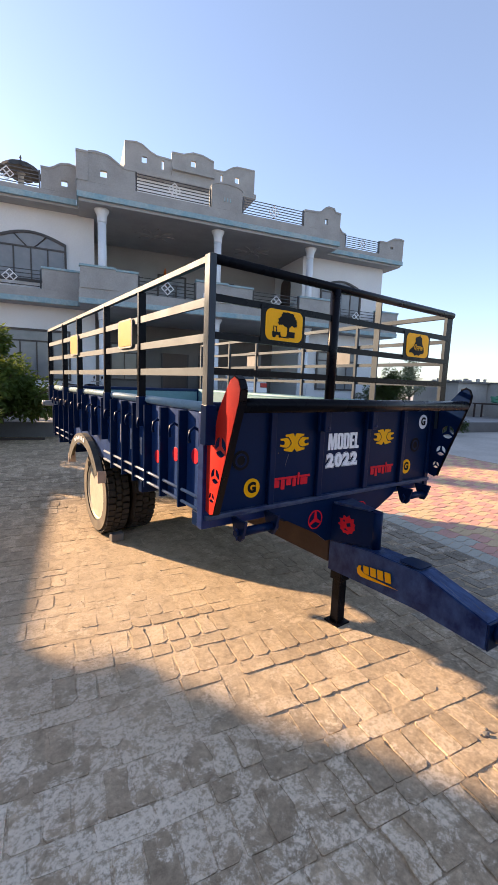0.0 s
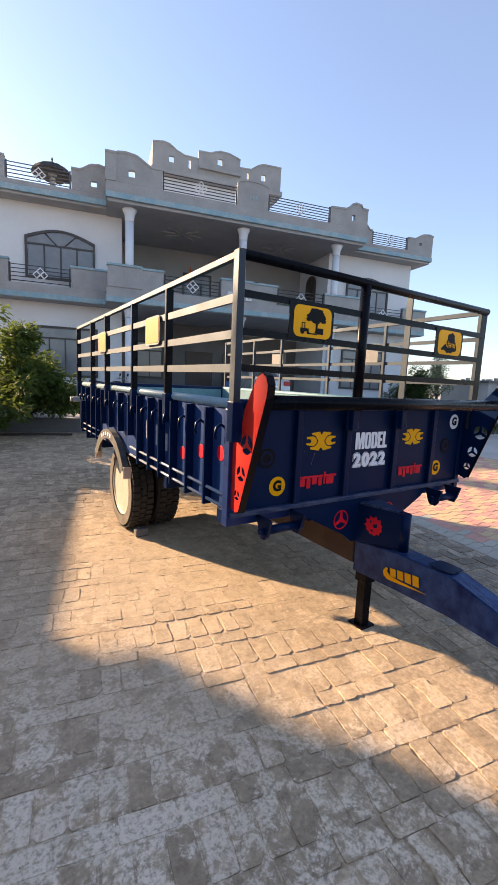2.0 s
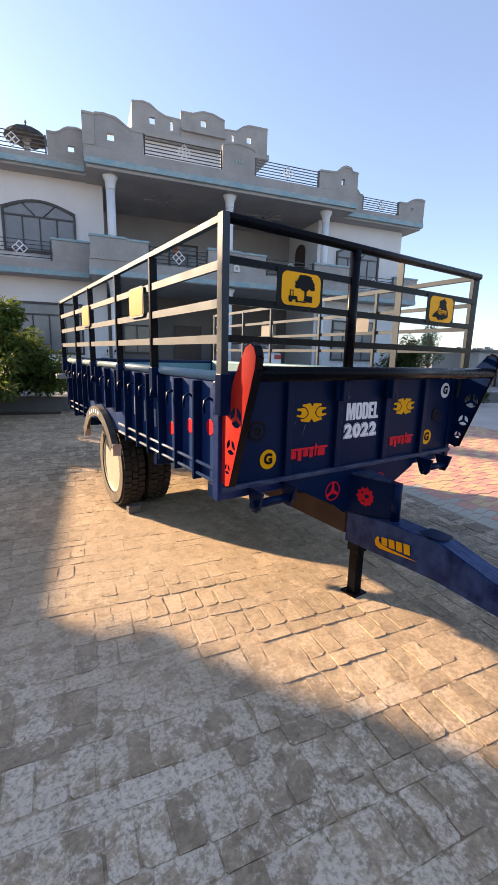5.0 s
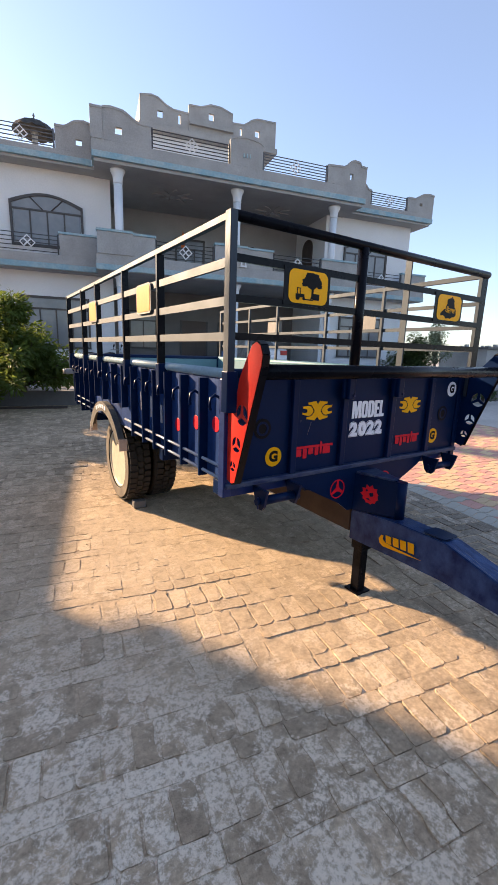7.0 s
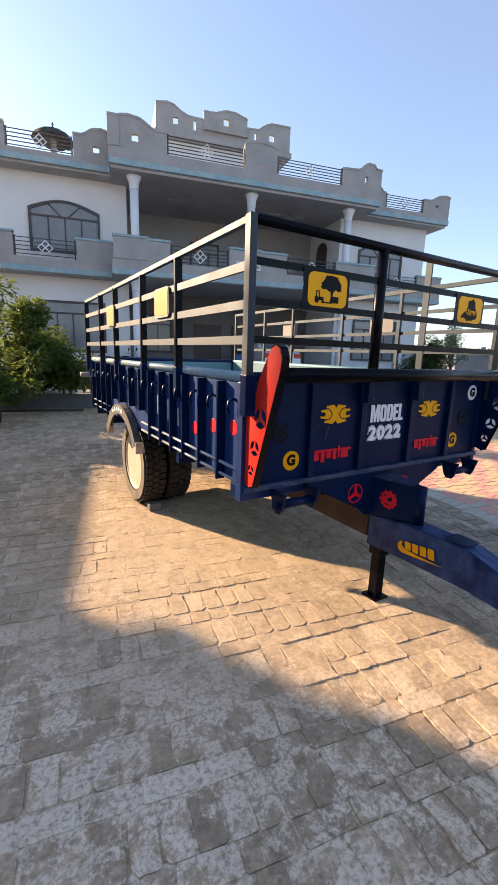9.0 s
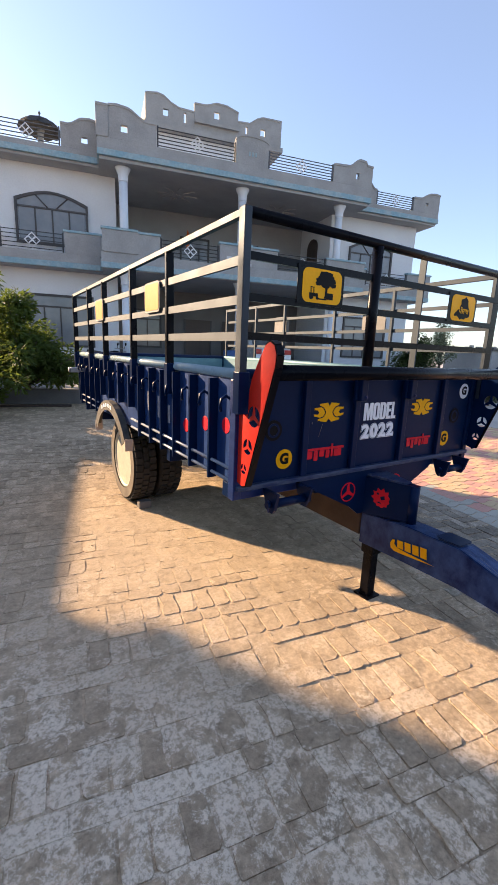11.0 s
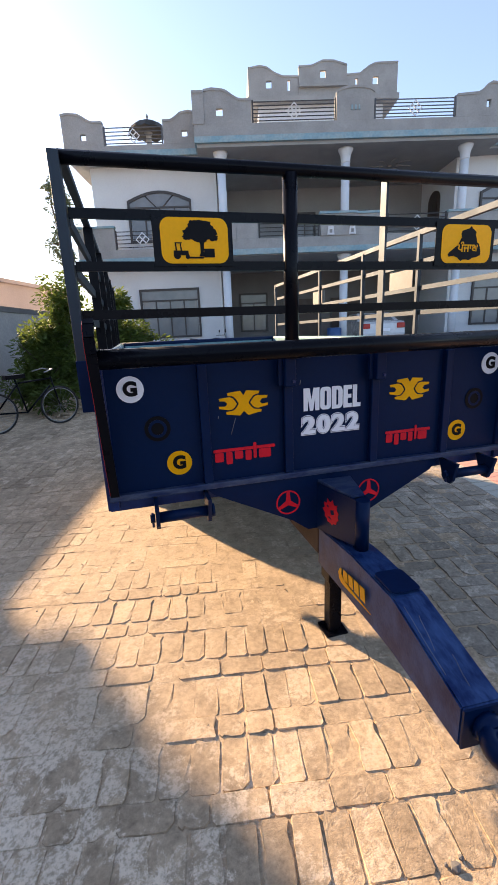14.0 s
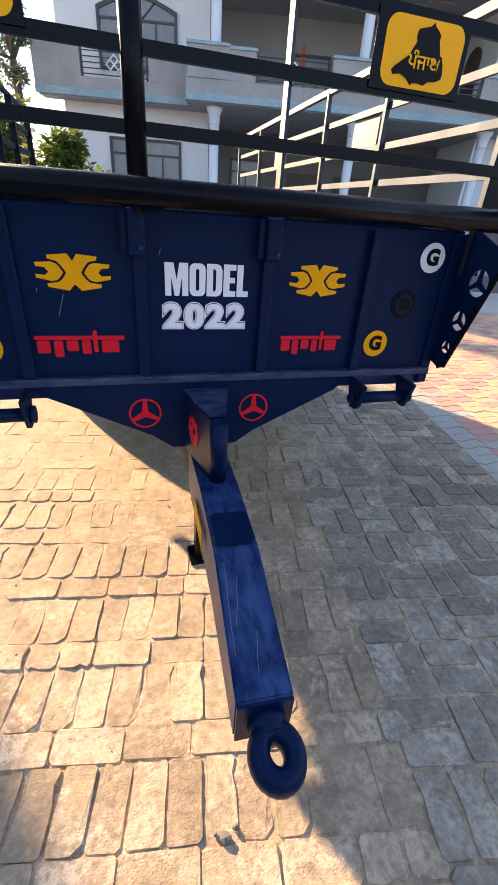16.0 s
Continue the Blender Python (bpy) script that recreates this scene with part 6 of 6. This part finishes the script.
for x, y, w, h in courses():
    way = Vector((x * 0.8, y * 0.8, 7))
    x, y = x + 0.022 * noise.noise(way), y + 0.030 * noise.noise(way + Vector((20, 0, 0)))
    p = GRID @ Vector((x, y, 0))
    if p.y > 11.6 or p.x < -4:
        continue
    loose_lie = 1 - 0.72 * sand(x, y)
    sink = rnd.uniform(-0.004, 0.0025) * loose_lie
    if x < 0.74 and 0.75 < p.x < 2.75 and 0.35 < p.y < 2.55 and loose < 300:
        key = (round(w / 0.02), round(h / 0.02), rnd.randrange(3))
        if key not in shapes:
            me = bpy.data.meshes.new("paving_brick")
            v, f = worn_brick(key[0] * 0.02, key[1] * 0.02, rnd)
            me.from_pydata(v, [], f)
            me.materials.append(BRICK_A)
            shapes[key] = me
        ob = new("paving_brick", shapes[key])
        ob.parent = paving
        ob.matrix_local = pose(x, y, sink, rnd.uniform(-1.0, 1.0) * loose_lie, rnd.uniform(-1.0, 1.0) * loose_lie, rnd.uniform(-2.0, 2.0)) @ Matrix.Diagonal((w / (key[0] * 0.02), h / (key[1] * 0.02), 1, 1))
        loose += 1
    else:
        v, f = worn_brick(w, h, rnd)
        m = pose(x, y, sink, rnd.uniform(-1.0, 1.0) * loose_lie, rnd.uniform(-1.0, 1.0) * loose_lie, rnd.uniform(-2.0, 2.0))
        verts, faces, _ = fields["brick_field" if x < 0.74 else "grey_brick_field"]
        k = len(verts)
        verts += [tuple(m @ Vector(q)) for q in v]
        faces += [tuple(k + i for i in q) for q in f]
for name, (verts, faces, material) in fields.items():
    me = bpy.data.meshes.new(name)
    me.from_pydata(verts, [], faces)
    me.materials.append(material)
    ob = tagged(new(name, me), kind="stuff")
    ob.parent = paving

# interlocking coloured pavers beside the bricks
pavers = thing("block_paving", "interlocking pink, tan and grey paving blocks", "paving", GRID @ pose(2.005, 0, 0), kind="structure")
bm = bm_new()
box(bm, -0.004, 5.4, -5, 7.1, -0.025, -0.006)
part("joint_bed", bm, JOINT, pavers, local=True)
BLOCK = [(-0.108, -0.055), (-0.054, -0.075), (0.0, -0.055), (0.054, -0.035), (0.108, -0.055), (0.108, 0.045), (0.054, 0.065), (0.0, 0.045), (-0.054, 0.025), (-0.108, 0.045)]
kinds = {"paver_pink": ([], [], PAVER_PINK), "paver_tan": ([], [], PAVER_TAN), "paver_grey": ([], [], PAVER_GREY)}
one = {}
count = 0
for i in range(24):
    for j in range(110):
        x, y = 0.112 + 0.22 * i, -4.8 + 0.108 * j
        if y > 7:
            break
        q = rnd.random()
        if i == 0:
            name = "paver_grey"
        elif i == 1:
            name = "paver_pink" if q < 0.85 else "paver_grey"
        else:
            name = ("paver_tan", "paver_pink")[(i + j // 2) % 2] if q < 0.8 else ("paver_pink" if q < 0.92 else "paver_tan")
        vs, fs, material = kinds[name]
        dz = rnd.uniform(-0.003, 0.002)
        v = [(px, py, -0.03) for px, py in BLOCK] + [(px * 0.995, py * 0.99, -0.0025) for px, py in BLOCK] + [(px * 0.975, py * 0.955, 0.0) for px, py in BLOCK]
        f = [tuple(range(20, 30))] + [(a + k, a + (k + 1) % 10, a + 10 + (k + 1) % 10, a + 10 + k) for a in (0, 10) for k in range(10)]
        if x < 2.2 and 0.6 < y < 3.6 and count < 290:
            if name not in one:
                me = bpy.data.meshes.new(name)
                me.from_pydata(v, [], f)
                me.materials.append(material)
                one[name] = me
            ob = new("paving_block", one[name])
            ob.parent = pavers
            ob.matrix_local = pose(x, y, dz, 0, 0, rnd.uniform(-1, 1))
            count += 1
        else:
            k = len(vs)
            vs += [(px + x, py + y, pz + dz) for px, py, pz in v]
            fs += [tuple(k + i_ for i_ in q_) for q_ in f]
for name, (vs, fs, material) in kinds.items():
    me = bpy.data.meshes.new(name)
    me.from_pydata(vs, [], fs)
    me.materials.append(material)
    ob = tagged(new(name + "_field", me), kind="stuff")
    ob.parent = pavers

# dark beam lying before the kerb
bm = bm_new()
box(bm, -1.4, 0.87, -0.05, 0.05, 0.0, 0.055, pose(1.2, 11.52, 0, 0, 0, -13.3), bevel=0.006)
solid("wooden_beam", bm, DOOR_WOOD, "dark wooden beam lying on the bricks by the kerb", "beam")

# crumbs of brick and grit on the paving
rnd = random.Random(31)


def crumb(b, x, y, r):
    """A small angular lump lying at x, y."""
    base = [Vector((math.cos(a), math.sin(a), 0)) * r * rnd.uniform(0.7, 1.2) for a in [math.pi * k / 3 for k in range(6)]]
    lo = [b.verts.new((x + v.x, y + v.y, 0.0)) for v in base]
    mid = [b.verts.new((x + v.x * 0.9, y + v.y * 0.9, r * rnd.uniform(0.5, 0.8))) for v in base]
    top = b.verts.new((x + rnd.uniform(-0.2, 0.2) * r, y + rnd.uniform(-0.2, 0.2) * r, r * rnd.uniform(0.9, 1.1)))
    b.faces.new(lo)
    for k in range(6):
        b.faces.new((lo[k], lo[k - 5], mid[k - 5], mid[k]))
        b.faces.new((mid[k], mid[k - 5], top))


bm = bm_new()
for k in range(260):
    x, y = rnd.uniform(-1.6, 3.6), 0.4 + 6.5 * rnd.random() ** 1.6
    crumb(bm, x, y, 0.002 + 0.005 * rnd.random() ** 3)
solid("grit", bm, BRICK_B, "scattered brick crumbs and grit on the paving", "grit", "stuff")
for dx, dy, r in ((0, 0, 0.016), (0.03, 0.016, 0.009), (-0.024, 0.014, 0.007)):
    bm = bm_new()
    crumb(bm, 2.08 + dx, 0.93 + dy, r)
    solid("brick_fragment", bm, KERB, "broken bit of dark brick lying on the paving", "rubble", group="brick bits by the hitch")
